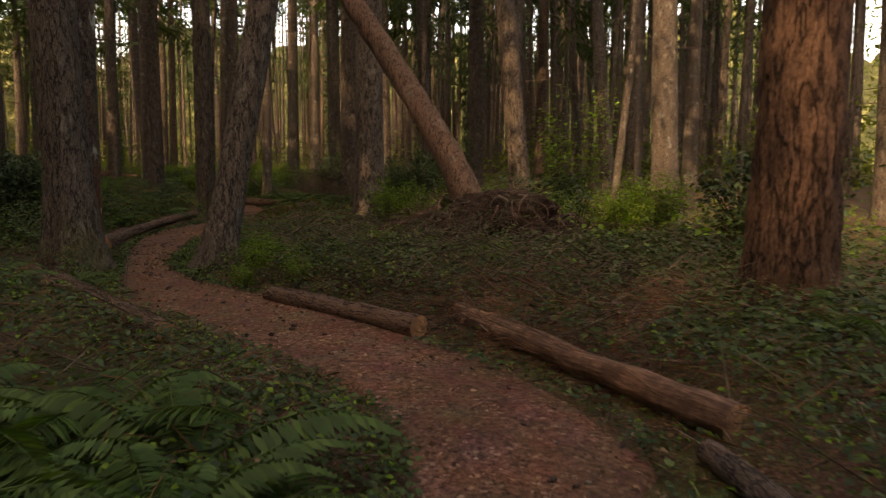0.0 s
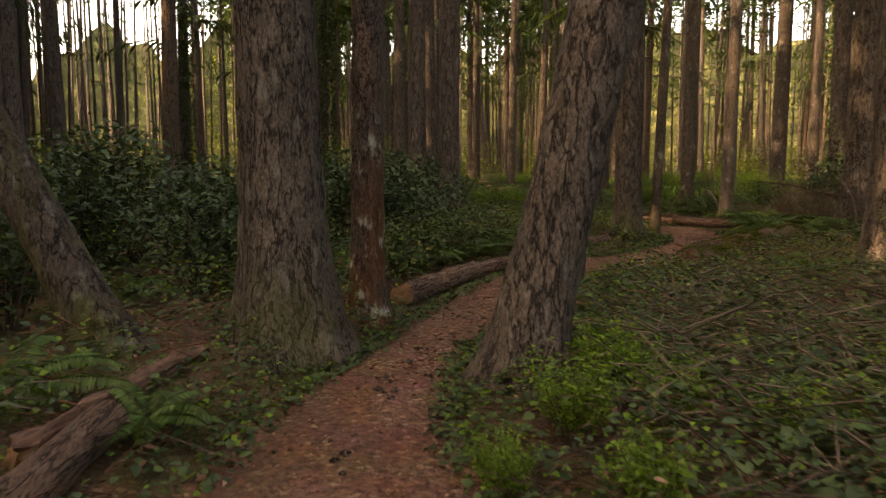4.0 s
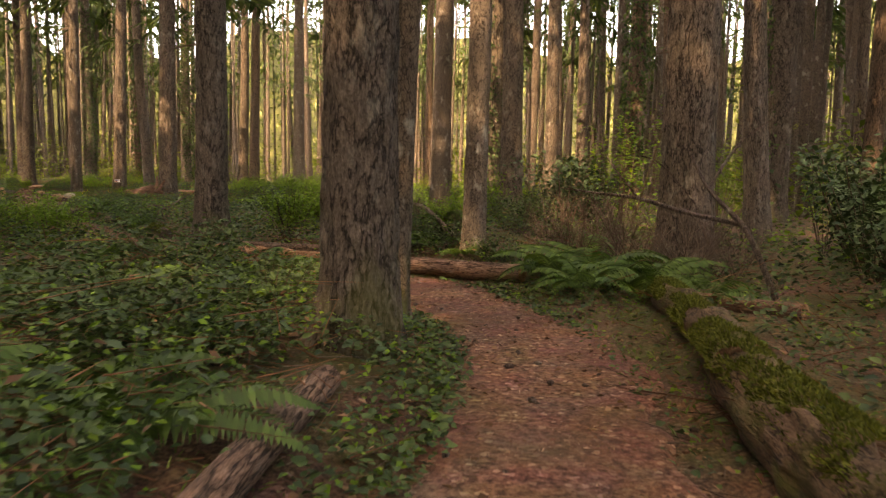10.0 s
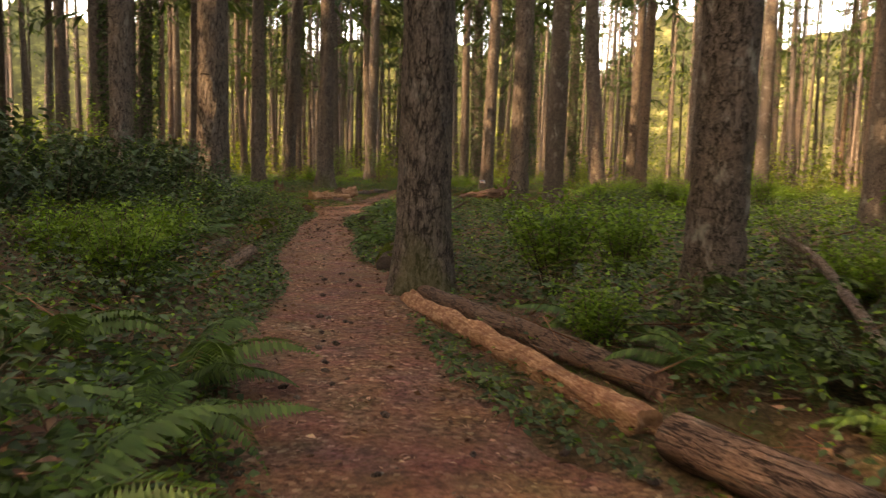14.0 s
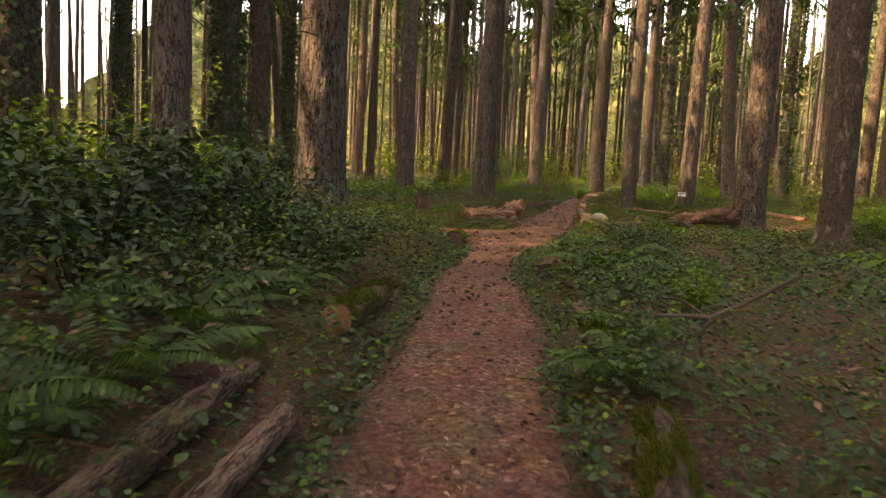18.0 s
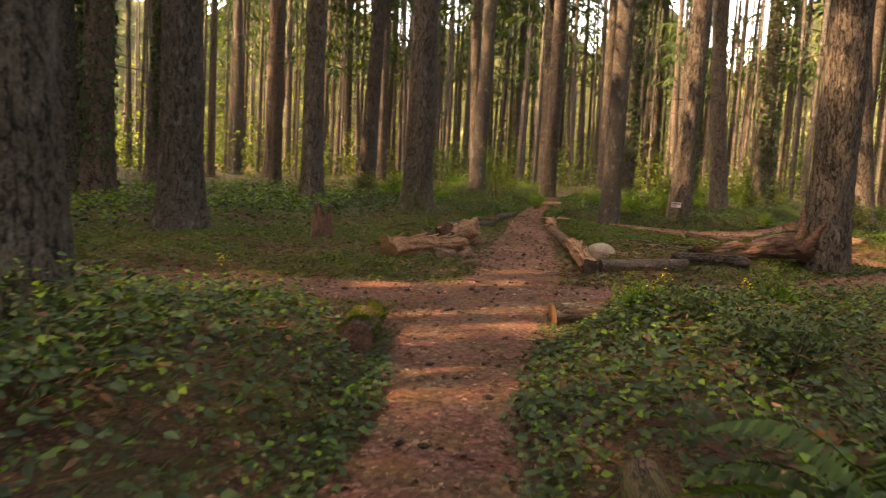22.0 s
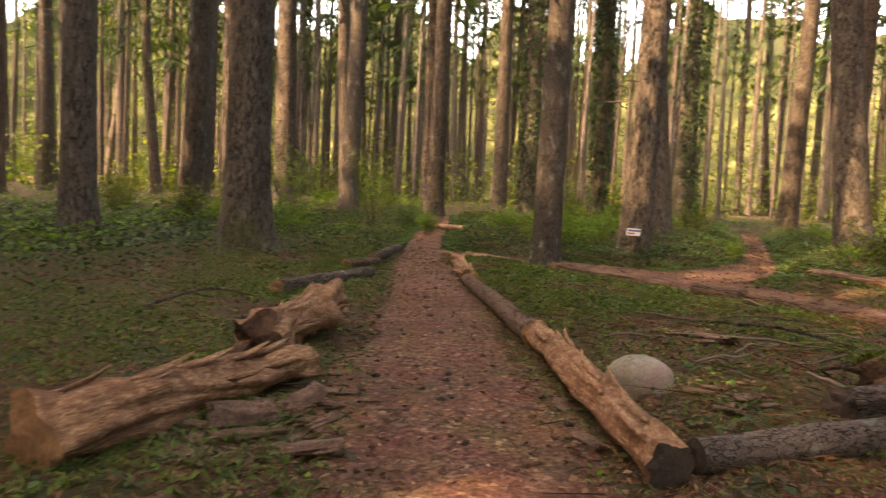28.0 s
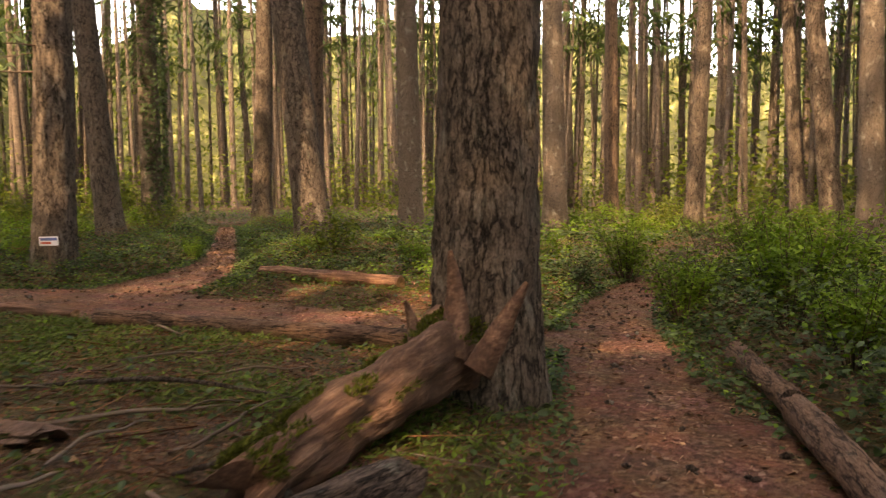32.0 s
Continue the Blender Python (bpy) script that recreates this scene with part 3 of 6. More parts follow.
# trees beside the trail
tree(-3.9, 8.45, 0.315, BARK_MOSS, "thick furrowed fir with mossy flared base beside the trail", (-0.035, 0.0), 1, flare=0.85, furrow=0.022)
tree(-2.05, 8.8, 0.235, BARK, "leaning fir with plated bark at the trail's edge", (0.17, 0.125), 2, flare=0.6, furrow=0.016)
tree(-4.3, 9.8, 0.155, BARK_SCARRED, "slim lichened fir with reddish scarred foot", (0.012, 0.0), 3, flare=0.75, furrow=0.010)
slant = tree(-4.75, 7.5, 0.2, BARK_DARK, "slanting dark mossy trunk leaning over the undergrowth", (-0.42, -0.3), 4, flare=0.5, furrow=0.008, height=16, crown=False)
for z, a, k in ((1.5, 200, 0.3), (2.2, 20, 0.4), (2.9, 130, 0.35)):
    o = np.array([[-0.42 * z, -0.3 * z, z]])
    v, f = sticks(o, [[math.cos(a), math.sin(a), 0.35]], [k], [0.022], 6, 0.1, 3)
    part("branch_stub", mesh_of("branch_stub", v, f, LOG_DARK, True), slant)
tree(4.75, 5.75, 0.43, BARK_RUST, "big red-barked fir with deep furrows in undergrowth", (0.0, 0.0), 5, flare=0.25, furrow=0.035)
tree(-5.15, 17.97, 0.25, BARK_MOSS, "straight fir with deep furrows and mossy foot beside the trail", (0.0, 0.0), 6, flare=0.4, furrow=0.028)
mossy_foot = tree(-5.14, 19.35, 0.1, BARK_SLIM, "slim fir with moss on one side at the bend", (0.03, 0.0), 7, flare=0.55, furrow=0.006)
tuft = np.random.default_rng(71)
a, h = np.pi + tuft.normal(0.1, 0.5, 2600), 0.85 * tuft.random(2600) ** 1.3
rr = 0.092 * (1 + 0.5 * np.exp(-h / 0.135))
v, f = leaves(np.c_[rr * np.cos(a) + 0.03 * h, rr * np.sin(a), h], a + tuft.normal(0, 0.8, 2600), -0.2 + tuft.normal(0, 0.5, 2600), tuft.random(2600) * 6, 0.012 + 0.022 * tuft.random(2600), np.full(2600, 0.009), 0.2, "four")
tagged(part("moss", mesh_of("moss", v, f, MOSS), mossy_foot, "yellow-green moss cushion"), kind="stuff")
tree(-4.75, 22.85, 0.15, BARK_SMOOTH, "slim pale fir standing behind a log", (0.01, 0.01), 8, flare=0.45, furrow=0.008)
tree(-9.25, 25.15, 0.26, BARK_MOSS, "stout fir with a mossy flared base at the trail", (0.005, 0.0), 9, flare=0.6, furrow=0.022)
tree(-2.05, 23.2, 0.34, BARK, "large dark fir behind dead branches and ferns", (0.0, 0.0), 10, flare=0.35, furrow=0.028)
tree(-17.8, 41.0, 0.33, BARK, "large furrowed fir at the trail fork, rotten log at foot", (0.012, 0.0), 11, flare=0.3, furrow=0.026)
tree(-23.6, 47.85, 0.29, BARK, "large brown fir behind a small sign", (0.03, 0.0), 12, flare=0.3, furrow=0.024)
tree(-24.15, 45.2, 0.24, BARK_SMOOTH, "smooth-barked straight fir between border logs", (0.01, 0.0), 13, flare=0.18, furrow=0.007)
tree(-27.4, 41.6, 0.33, BARK_MOSS, "stout fir with a broad moss-covered foot", (0.01, 0.0), 14, flare=0.7, furrow=0.02)
tree(-18.9, 29.85, 0.35, BARK, "thick furrowed fir rising out of dense bushes", (0.0, 0.0), 15, flare=0.5, furrow=0.028)
tree(-26.1, 34.75, 0.36, BARK, "furrowed fir with flared base on mossy ground", (0.0, 0.0), 16, flare=0.5, furrow=0.02)
tree(-9.55, 18.4, 0.24, BARK, "dark fir standing in the fern thicket", (0.0, 0.0), 17, segs=40, rings=90)
tree(-12.3, 20.75, 0.25, BARK, "straight grey-brown fir behind the ferns", (0.0, 0.0), 18, segs=40, rings=90)
tree(-6.14, 24.2, 0.185, BARK_SMOOTH, "pale-sided fir behind the laid logs", (0.006, 0.0), 19, segs=40, rings=100, flare=0.35)
tree(-8.35, 30.9, 0.16, BARK, "slim furrowed fir beyond the green bushes", (0.0, 0.0), 20, segs=40, rings=90)
tree(-18.4, 27.4, 0.23, BARK, "furrowed fir rising from the dark bushes", (0.006, 0.0), 21, segs=36, rings=80)
tree(-30.7, 40.9, 0.29, BARK, "straight fir with flared foot on mossy ground", (-0.006, 0.0), 22, segs=40, rings=90, flare=0.5)
tree(-34.7, 46.15, 0.27, BARK, "leaning grey fir among green saplings", (0.045, 0.03), 23, segs=40, rings=80)
tree(-14.4, 37.2, 0.25, BARK_SMOOTH, "pale straight fir in the ground cover", (0.005, 0.0), 25, segs=40, rings=90)

# the stand: position and diameter of the other firs
STAND = [
    (-4.7, 16.0, 0), (-0.7, 16.6, 0.69), (6.7, 17.3, 0.68), (3.2, 20.9, 0.64), (-24.3, 21.4, 0.61), 
    (-14.5, 25.5, 0), (-23.2, 26.7, 0.66), (0.4, 28.4, 0.41), (-47.2, 29.0, 0.56), (-18.5, 29.6, 0), (-12.8, 30.0, 0),
    (-25.2, 31.3, 0), (-27.0, 32.25, 0.55), (-14.0, 33.8, 0), (2.1, 34.0, 0.69), (9.7, 34.1, 0.58), (12.5, 34.1, 0.58),
    (-42.1, 34.9, 0.7), (-33.0, 36.2, 0.7), (-34.2, 35.9, 0.63), (-4.6, 36.3, 0.55), (-6.7, 36.8, 0.5), (-37.9, 40.4, 0.67), (-0.5, 41.0, 0.6),
    (-5.5, 41.3, 0.5), (-53.3, 44.0, 0.7), (-0.3, 45.5, 0.5), (9.1, 45.7, 0.5), (-39.6, 45.8, 0.4),
    (-15.6, 46.8, 0), (-3.1, 48.2, 0.55), (-36.9, 48.4, 0.45), (8.8, 49.4, 0.5), (-50.9, 49.4, 0.4),
    (-55.1, 49.5, 0.6), (-5.8, 50.5, 0.5), (-8.3, 52.4, 0.45), (-20.3, 52.6, 0.66), (-51.6, 53.5, 0.6), (-4.1, 53.8, 0.45), (-1.4, 54.0, 0.5),
    (-36.2, 54.2, 0.55), (-24.8, 53.3, 0.5), (-59.3, 55.7, 0.5), (-44.9, 55.9, 0.55), (-41.7, 56.3, 0.75), (-14.2, 57.4, 0.55),
    (-39.7, 58.1, 0.5), (3.2, 58.3, 0.5), (-9.9, 58.9, 0.45), (-31.9, 59.2, 0.6), (-18.2, 59.6, 0.6), (-5.4, 59.6, 0.6), (-21.3, 59.7, 0.6),
    (-36.8, 59.9, 0.65), (-34.4, 61.4, 0.5), (-27.0, 62.7, 0.6), (-4.7, 63.0, 0.5), (-30.8, 63.1, 0.5), (-23.8, 64.0, 0.6), (-40.1, 64.3, 0.6), (-32.4, 66.6, 0.5)]
PROTOS = [proto_tree(k, (BARK, BARK_SMOOTH, BARK, BARK_RED, BARK_MOSS)[k], 0.28, "straight grey-brown fir with a bare stem in the stand") for k in range(5)]
home = 0
for k, (x, y, d) in enumerate(STAND):
    if d == 0:
        continue
    s = d / 0.56
    m = Matrix.Translation((x, y, gz(x, y))) @ pose(0, 0, 0, 0, 0, k * 73.0) @ Matrix.Diagonal((s, s, 0.85 + 0.3 * ((k * 37) % 10) / 10, 1))
    if home < 5:
        PROTOS[home].matrix_basis = m
        home += 1
    else:
        copy_thing(PROTOS[k % 5], m)


# ---- logs ----
LOG_LINES = []


def log(name, a, b, r0, r1, mat, label, end_mat=None, seed=0, rough=0.1, bend=0.0, sink=0.06, moss=False, lift=0.0, rise=0.0, group="", broken=0.0, ridges=0.0, shown=True):
    """A log lying from a to b; its ends are sawn or broken faces of their own."""
    a, b = np.array(a, float), np.array(b, float)
    length = float(np.linalg.norm(b - a))
    if shown:
        LOG_LINES.append((a, b, max(r0, r1)))
    rings, segs = max(10, int(length / 0.07)), 28 + (28 if ridges else 0)
    z, t = np.meshgrid(np.linspace(0, 1, rings), np.linspace(0, 2 * np.pi, segs, endpoint=False), indexing="ij")
    rad = r0 + (r1 - r0) * z
    rad = rad * (1 + rough * 2 * (wavy(lattice(seed + 11, 200, 6), t / 2 / np.pi * 6, z * length * 3) - 0.5) + rough * 1.2 * (wavy(lattice(seed + 12, 300, 13), t / 2 / np.pi * 13, z * length * 7) - 0.5))
    if ridges:
        deep = np.abs(wavy(lattice(seed + 14, 60, 11), t / 2 / np.pi * 11 + 0.6 * np.sin(z * length * 3), z * length * 1.6) - 0.5) * 2
        rad = rad * (1 + ridges * (deep - 0.5)) * (1 + ridges * 0.5 * (wavy(lattice(seed + 15, 120, 27), t / 2 / np.pi * 27, z * length * 5) - 0.5))
    off = bend * np.sin(z * np.pi)
    ragged = broken * ((wavy(lattice(seed + 13, 4, 9), t / 2 / np.pi * 9, z * 0) - 0.5))
    zz = z * length + np.where(z < 0.001, ragged, np.where(z > 0.999, -ragged, 0))
    v = np.stack([rad * np.cos(t) + off, rad * np.sin(t) + off * 0.25, zz], axis=-1).reshape(-1, 3)
    i = (np.arange(rings - 1)[:, None] * segs + np.arange(segs)).ravel()
    j = (np.arange(rings - 1)[:, None] * segs + (np.arange(segs) + 1) % segs).ravel()
    za, zb = gz(*a) + r0 * (1 - sink) + lift, gz(*b) + r1 * (1 - sink) + lift + rise
    ob = new(name)
    start, stop = Vector((*a, za)), Vector((*b, zb))
    ob.matrix_basis = Matrix.Translation(start) @ (stop - start).to_track_quat("Z", "Y").to_matrix().to_4x4()
    part("stem", mesh_of("stem", v, np.c_[i, j, j + segs, i + segs], mat, True), ob)
    for which, row, flip in (("cut_end", 0, -1), ("cut_end", rings - 1, 1)):
        ring = v.reshape(rings, segs, 3)[row]
        mid = ring.mean(axis=0)
        inner = mid + (ring - mid) * 0.55 + np.array([0, 0, flip * 0.004])
        cv = np.vstack([ring, inner, mid[None] + np.array([[0, 0, -flip * 0.01]])])
        k, k1 = np.arange(segs), (np.arange(segs) + 1) % segs
        faces = [[p, q, q + segs, p + segs] for p, q in zip(k, k1)]
        me = bpy.data.meshes.new("cut_end")
        me.from_pydata(cv.tolist(), [], (faces + [[p + segs, q + segs, 2 * segs] for p, q in zip(k, k1)]))
        me.materials.append(end_mat or WOOD_END)
        part(which, me, ob)
    if moss:
        r = np.random.default_rng(seed + 5)
        n = int(length * 3600)
        tt, ll = np.pi * (0.5 + 0.55 * (r.random(n) - 0.5) * 1.5), r.random(n)
        keep = (wavy(lattice(seed + 7, 60, 8), tt * 2, ll * length * 4) > 0.42)
        tt, ll = tt[keep], ll[keep]
        quat = (stop - start).to_track_quat("Z", "Y").to_matrix()
        up = np.array(quat.inverted() @ Vector((0, 0, 1)))
        base = math.atan2(up[1], up[0]) - np.pi / 2
        rr = (r0 + (r1 - r0) * ll) * (1.0 + rough * 0.3)
        p = np.c_[rr * np.cos(tt + base), rr * np.sin(tt + base), ll * length]
        mv, mf = leaves(p, tt + base + (r.random(len(p)) - 0.5) * 2, (r.random(len(p)) - 0.5) * 1.5, r.random(len(p)) * 6, 0.014 + 0.03 * r.random(len(p)), np.full(len(p), 0.011), 0.2, "four")
        part("moss", mesh_of("moss", mv, mf, MOSS), ob, "bright green moss cushion")
    return tagged(ob, label, "log", group)


BORDER = "logs bordering the trail"
log("log", (-1.05, 4.2), (-3.1, 6.5), 0.105, 0.10, LOG_BARK, "brown log with bark lying along the trail", seed=1, bend=0.03, group=BORDER)
log("broken_log", (-2.95, 6.0), (-4.1, 7.75), 0.07, 0.06, WOOD_RED, "splintered rotten log piece with pale torn wood", seed=2, rough=0.22, broken=0.2, ridges=0.3, group=BORDER)
log("log", (-0.78, 6.69), (1.02, 4.94), 0.095, 0.11, LOG_BARK, "grey-brown barked log bordering the trail", seed=3, bend=0.03, group=BORDER)
log("bare_log", (1.39, 5.45), (2.97, 2.35), 0.10, 0.11, WOOD_RED, "reddish barkless log with a pale cracked top", WOOD_PALE, seed=4, rough=0.12, broken=0.12, ridges=0.15, group=BORDER)
log("log", (2.74, 2.1), (2.85, 0.9), 0.07, 0.08, LOG_DARK, "dark log end half hidden at the trail edge", seed=5, group=BORDER)
log("log", (-4.45, 10.5), (-5.02, 12.68), 0.125, 0.11, LOG_BARK, "thick flaky barked log beside the trail", seed=6, rough=0.16, group=BORDER)
log("log", (-5.0, 12.6), (-5.08, 16.9), 0.09, 0.08, LOG_BARK, "long slender brown log beside the trail", seed=7, bend=0.05, group=BORDER)
log("mossy_log", (-2.73, 20.5), (-2.86, 17.3), 0.15, 0.17, LOG_MOSSY, "thick rotting log padded with green moss", WOOD_RED, seed=8, rough=0.2, moss=True, bend=0.05, group=BORDER)
log("mossy_log", (-2.88, 17.36), (-2.8, 14.4), 0.165, 0.16, LOG_MOSSY, "crumbling moss-covered log with orange rot", WOOD_RED, seed=9, rough=0.28, ridges=0.2, moss=True, bend=-0.06, group=BORDER)
log("log", (-2.65, 20.8), (-1.7, 19.75), 0.08, 0.07, WOOD_RED, "reddish fallen log under the ferns", seed=10)
log("log", (-9.15, 25.0), (-5.95, 22.85), 0.075, 0.08, LOG_BARK, "straight brown log laid along the trail bend", WOOD_RED, seed=11, broken=0.06, group=BORDER)
log("split_log", (-8.95, 24.6), (-5.9, 22.55), 0.085, 0.08, TORN_WOOD, "split reddish log with frayed grain", seed=12, rough=0.2, broken=0.12, ridges=0.3, sink=0.35, group=BORDER)
log("log", (-5.7, 22.4), (-4.1, 21.65), 0.11, 0.10, LOG_BARK, "pinkish-brown log with peeling bark", seed=13, rough=0.13, group=BORDER)
log("log", (-10.7, 23.85), (-12.23, 25.49), 0.07, 0.065, LOG_BARK, "reddish log lying beside the trail", seed=14, lift=0.05, group=BORDER)
log("mossy_log", (-11.6, 24.3), (-12.85, 25.6), 0.09, 0.08, LOG_MOSSY, "old mossy log half sunk in ferns", seed=15, rough=0.16, group=BORDER)
log("mossy_log", (-10.45, 26.0), (-11.15, 26.95), 0.11, 0.10, LOG_MOSSY, "short sawn log with a moss-capped end", WOOD_DARK_END, seed=16, moss=True, group=BORDER)
log("mossy_log", (-13.7, 26.75), (-14.75, 27.95), 0.12, 0.12, LOG_MOSSY, "brown log with moss on top beside the trail", seed=17, moss=True, group=BORDER)
log("log", (-12.95, 28.75), (-13.4, 29.2), 0.10, 0.09, LOG_BARK, "short brown log among the ground cover", WOOD_DARK_END, seed=18, shown=False, group=BORDER)
log("mossy_log", (-12.3, 28.05), (-12.75, 28.55), 0.10, 0.09, LOG_MOSSY, "short mossy log among the ground cover", WOOD_DARK_END, seed=19, shown=False, moss=True, group=BORDER)
log("mossy_log", (-15.0, 30.55), (-15.45, 31.15), 0.10, 0.09, LOG_MOSSY, "short log end with dead leaves at the trail", WOOD_DARK_END, seed=20, group=BORDER)
log("mossy_log", (-18.05, 31.85), (-18.75, 32.6), 0.12, 0.11, LOG_MOSSY, "short mossy log at the corner of the crossing", WOOD_RED, seed=21, rough=0.2, moss=True, group=BORDER)
log("log", (-17.88, 33.97), (-17.2, 34.95), 0.11, 0.10, LOG_DARK, "log with an orange sawn end under the bramble", seed=22, shown=False, group=BORDER)
log("bare_log", (-21.52, 35.3), (-21.88, 37.2), 0.145, 0.125, TORN_WOOD, "thick orange-brown barkless log with a sawn end", seed=23, rough=0.26, broken=0.03, ridges=0.3, group=BORDER)
log("bare_log", (-22.15, 37.0), (-22.98, 38.65), 0.15, 0.2, TORN_WOOD, "knobbly rotten log with flaking pale wood", WOOD_RED, seed=24, rough=0.5, broken=0.2, ridges=0.45, group=BORDER)
log("log", (-24.2, 39.2), (-25.03, 41.72), 0.085, 0.075, LOG_DARK, "dark barked log edging the trail", seed=25, group=BORDER)
log("log", (-25.5, 41.75), (-25.95, 43.0), 0.07, 0.07, LOG_BARK, "short brown log edging the trail", seed=26, group=BORDER)
log("log", (-26.1, 43.05), (-27.5, 45.6), 0.085, 0.08, LOG_DARK, "dark log edging the far trail", seed=27, group=BORDER)
log("bare_log", (-19.45, 37.02), (-21.3, 39.35), 0.11, 0.10, TORN_WOOD, "pale peeled log with a dark sawn end", WOOD_DARK_END, seed=28, rough=0.18, ridges=0.25, group=BORDER)
log("log", (-21.3, 39.3), (-23.9, 42.4), 0.10, 0.085, LOG_BARK, "brown barked log bordering the trail", seed=29, group=BORDER)
log("bare_log", (-24.0, 42.6), (-25.6, 44.7), 0.10, 0.085, TORN_WOOD, "short pale log with a broken end", seed=30, rough=0.2, broken=0.1, ridges=0.15, group=BORDER)
log("log", (-19.4, 37.2), (-18.65, 38.15), 0.085, 0.085, LOG_GREY, "grey knotted log lying across the grass edge", WOOD_DARK_END, seed=31, rough=0.12, group=BORDER)
log("log", (-18.95, 38.35), (-18.25, 39.25), 0.10, 0.09, LOG_DARK, "weathered dark log piece near the big fir", WOOD_DARK_END, seed=32, rough=0.2, broken=0.12, ridges=0.25, group=BORDER)
log("rotten_log", (-18.85, 38.95), (-17.98, 40.72), 0.12, 0.2, WOOD_RED, "reddish rotten log propped at the foot of the fir", WOOD_RED, seed=33, rough=0.2, broken=0.35, sink=0.45, lift=0.04, rise=0.2, ridges=0.34, moss=True)
log("log", (-21.15, 43.36), (-18.2, 42.4), 0.08, 0.085, LOG_BARK, "long reddish-brown log along the back trail", seed=34, lift=0.03, group=BORDER)
log("log", (-20.35, 46.96), (-18.4, 45.57), 0.10, 0.09, WOOD_RED, "reddish log edging the back trail", seed=35, ridges=0.15, group=BORDER)
log("log", (-26.0, 45.7), (-24.5, 45.1), 0.07, 0.06, WOOD_PALE, "thin pale log with a bright end", seed=36, group=BORDER)
log("log", (-23.9, 45.0), (-21.75, 44.28), 0.07, 0.06, WOOD_RED, "thin reddish log on the grass", seed=37, rough=0.2, ridges=0.2, lift=0.03, group=BORDER)
log("log", (-31.5, 52.6), (-28.4, 50.4), 0.09, 0.08, WOOD_PALE, "pale log lying across the far trail", seed=38)
log("log", (-15.85, 41.8), (-16.1, 40.45), 0.075, 0.08, LOG_BARK, "brown log overgrown with bramble beside the trail", LOG_DARK, seed=39, lift=0.05, shown=False, group=BORDER)
log("log", (-16.14, 40.35), (-16.5, 38.75), 0.085, 0.09, LOG_BARK, "worn brown log with ivy creeping over it", WOOD_RED, seed=40, lift=0.05, broken=0.1, group=BORDER)
log("log", (2.7, 4.3), (3.6, 5.9), 0.05, 0.04, WOOD_RED, "rotten reddish branch piece on the ground", seed=41, rough=0.2, broken=0.15)
log("log", (1.1, 5.1), (1.8, 5.9), 0.035, 0.02, LOG_DARK, "pale grey bent dead branch", seed=42, bend=0.05)


KNOWN = np.array([o.matrix_basis.translation[:2] for o in scene.objects if o.name.startswith("fir_tree")])

GAPS = ((-3.9, 12.7, 0.7), (-4.8, 20.2, 0.6), (-20.2, 36.0, 0.15), (-18.5, 34.3, 0.0), (-17.5, 32.6, -0.2), (-24.2, 46.6, 0.3))


def in_gap(x, y):
    """True where a crown would close one of the gaps through which the sun reaches the trail."""
    return any(8 < (x - a) * SUN_WAY.x + (y - b) * SUN_WAY.y < 33 and abs((x - a) * SUN_WAY.y - (y - b) * SUN_WAY.x) < w + 1.2 for a, b, w in GAPS)


# the woods round about: more firs, away from the trails
spots = []
tries = np.random.default_rng(21)
while len(spots) < 155:
    x, y = tries.uniform(-78, 34), tries.uniform(-34, 108)
    if float(off_trail(x, y)[0]) < (9.0 if y < 30 else 13.0):
        continue
    # the first 34 stand unseen behind the start, added to shade it
    if len(spots) < 34 and not (y < -3 and -22 < x < 20):
        continue
    if np.min(np.hypot(KNOWN[:, 0] - x, KNOWN[:, 1] - y)) < 2.6 or any(math.hypot(x - a, y - b) < 3.0 for a, b in spots):
        continue
    if in_gap(x, y):
        continue
    spots.append((x, y))
for k, (x, y) in enumerate(spots):
    s = 0.55 + 0.5 * tries.random()
    copy_thing(PROTOS[k % 5], Matrix.Translation((x, y, gz(x, y))) @ pose(0, 0, 0, tries.uniform(-1.5, 1.5), tries.uniform(-1.5, 1.5), k * 57.0) @ Matrix.Diagonal((s, s, 0.85 + 0.35 * tries.random(), 1)))

# thick-crowned firs deeper in the woods, many out of view, added to keep the trail in shade but for a few gaps
far_firs = [(-11.0, 2.9), (-14.1, -3.4), (-27.4, 17.2), (-31.3, 17.6), (-24.2, 17.3), (-33.5, 19.8), (-36.5, 21.5), (-40.0, 23.4), (-43.5, 25.2), (-47.5, 27.2), (-38.0, 19.0)]
firs = np.random.default_rng(23)
for gx in np.arange(-60, 10, 3.9):
    for gy in np.arange(-30, 26, 3.9):
        x, y = float(gx + firs.uniform(-1.2, 1.2)), float(gy + firs.uniform(-1.2, 1.2))
        if y < min(6 - 0.5 * x, 24) and float(off_trail(x, y)[0]) > 9 and y > -26 + 0.1 * x and not in_gap(x, y):
            far_firs.append((x, y))
for gx in np.arange(-78, 16, 5.2):
    for gy in np.arange(20, 96, 5.2):
        x, y = float(gx + firs.uniform(-1.8, 1.8)), float(gy + firs.uniform(-1.8, 1.8))
        if float(off_trail(x, y)[0]) > 21 and not (x < -26 and 27 - 0.16 * (x + 26) < y < 44 - 0.3 * (x + 26)) and not (abs(x + 18.5) < 2 and y > 50):
            far_firs.append((x, y))


def mesh_arrays(me, k):
    v = np.empty(len(me.vertices) * 3, dtype=np.float32)
    me.vertices.foreach_get("co", v)
    f = np.empty(len(me.loops), dtype=np.int32)
    me.loops.foreach_get("vertex_index", f)
    return v.reshape(-1, 3), f.reshape(-1, k)


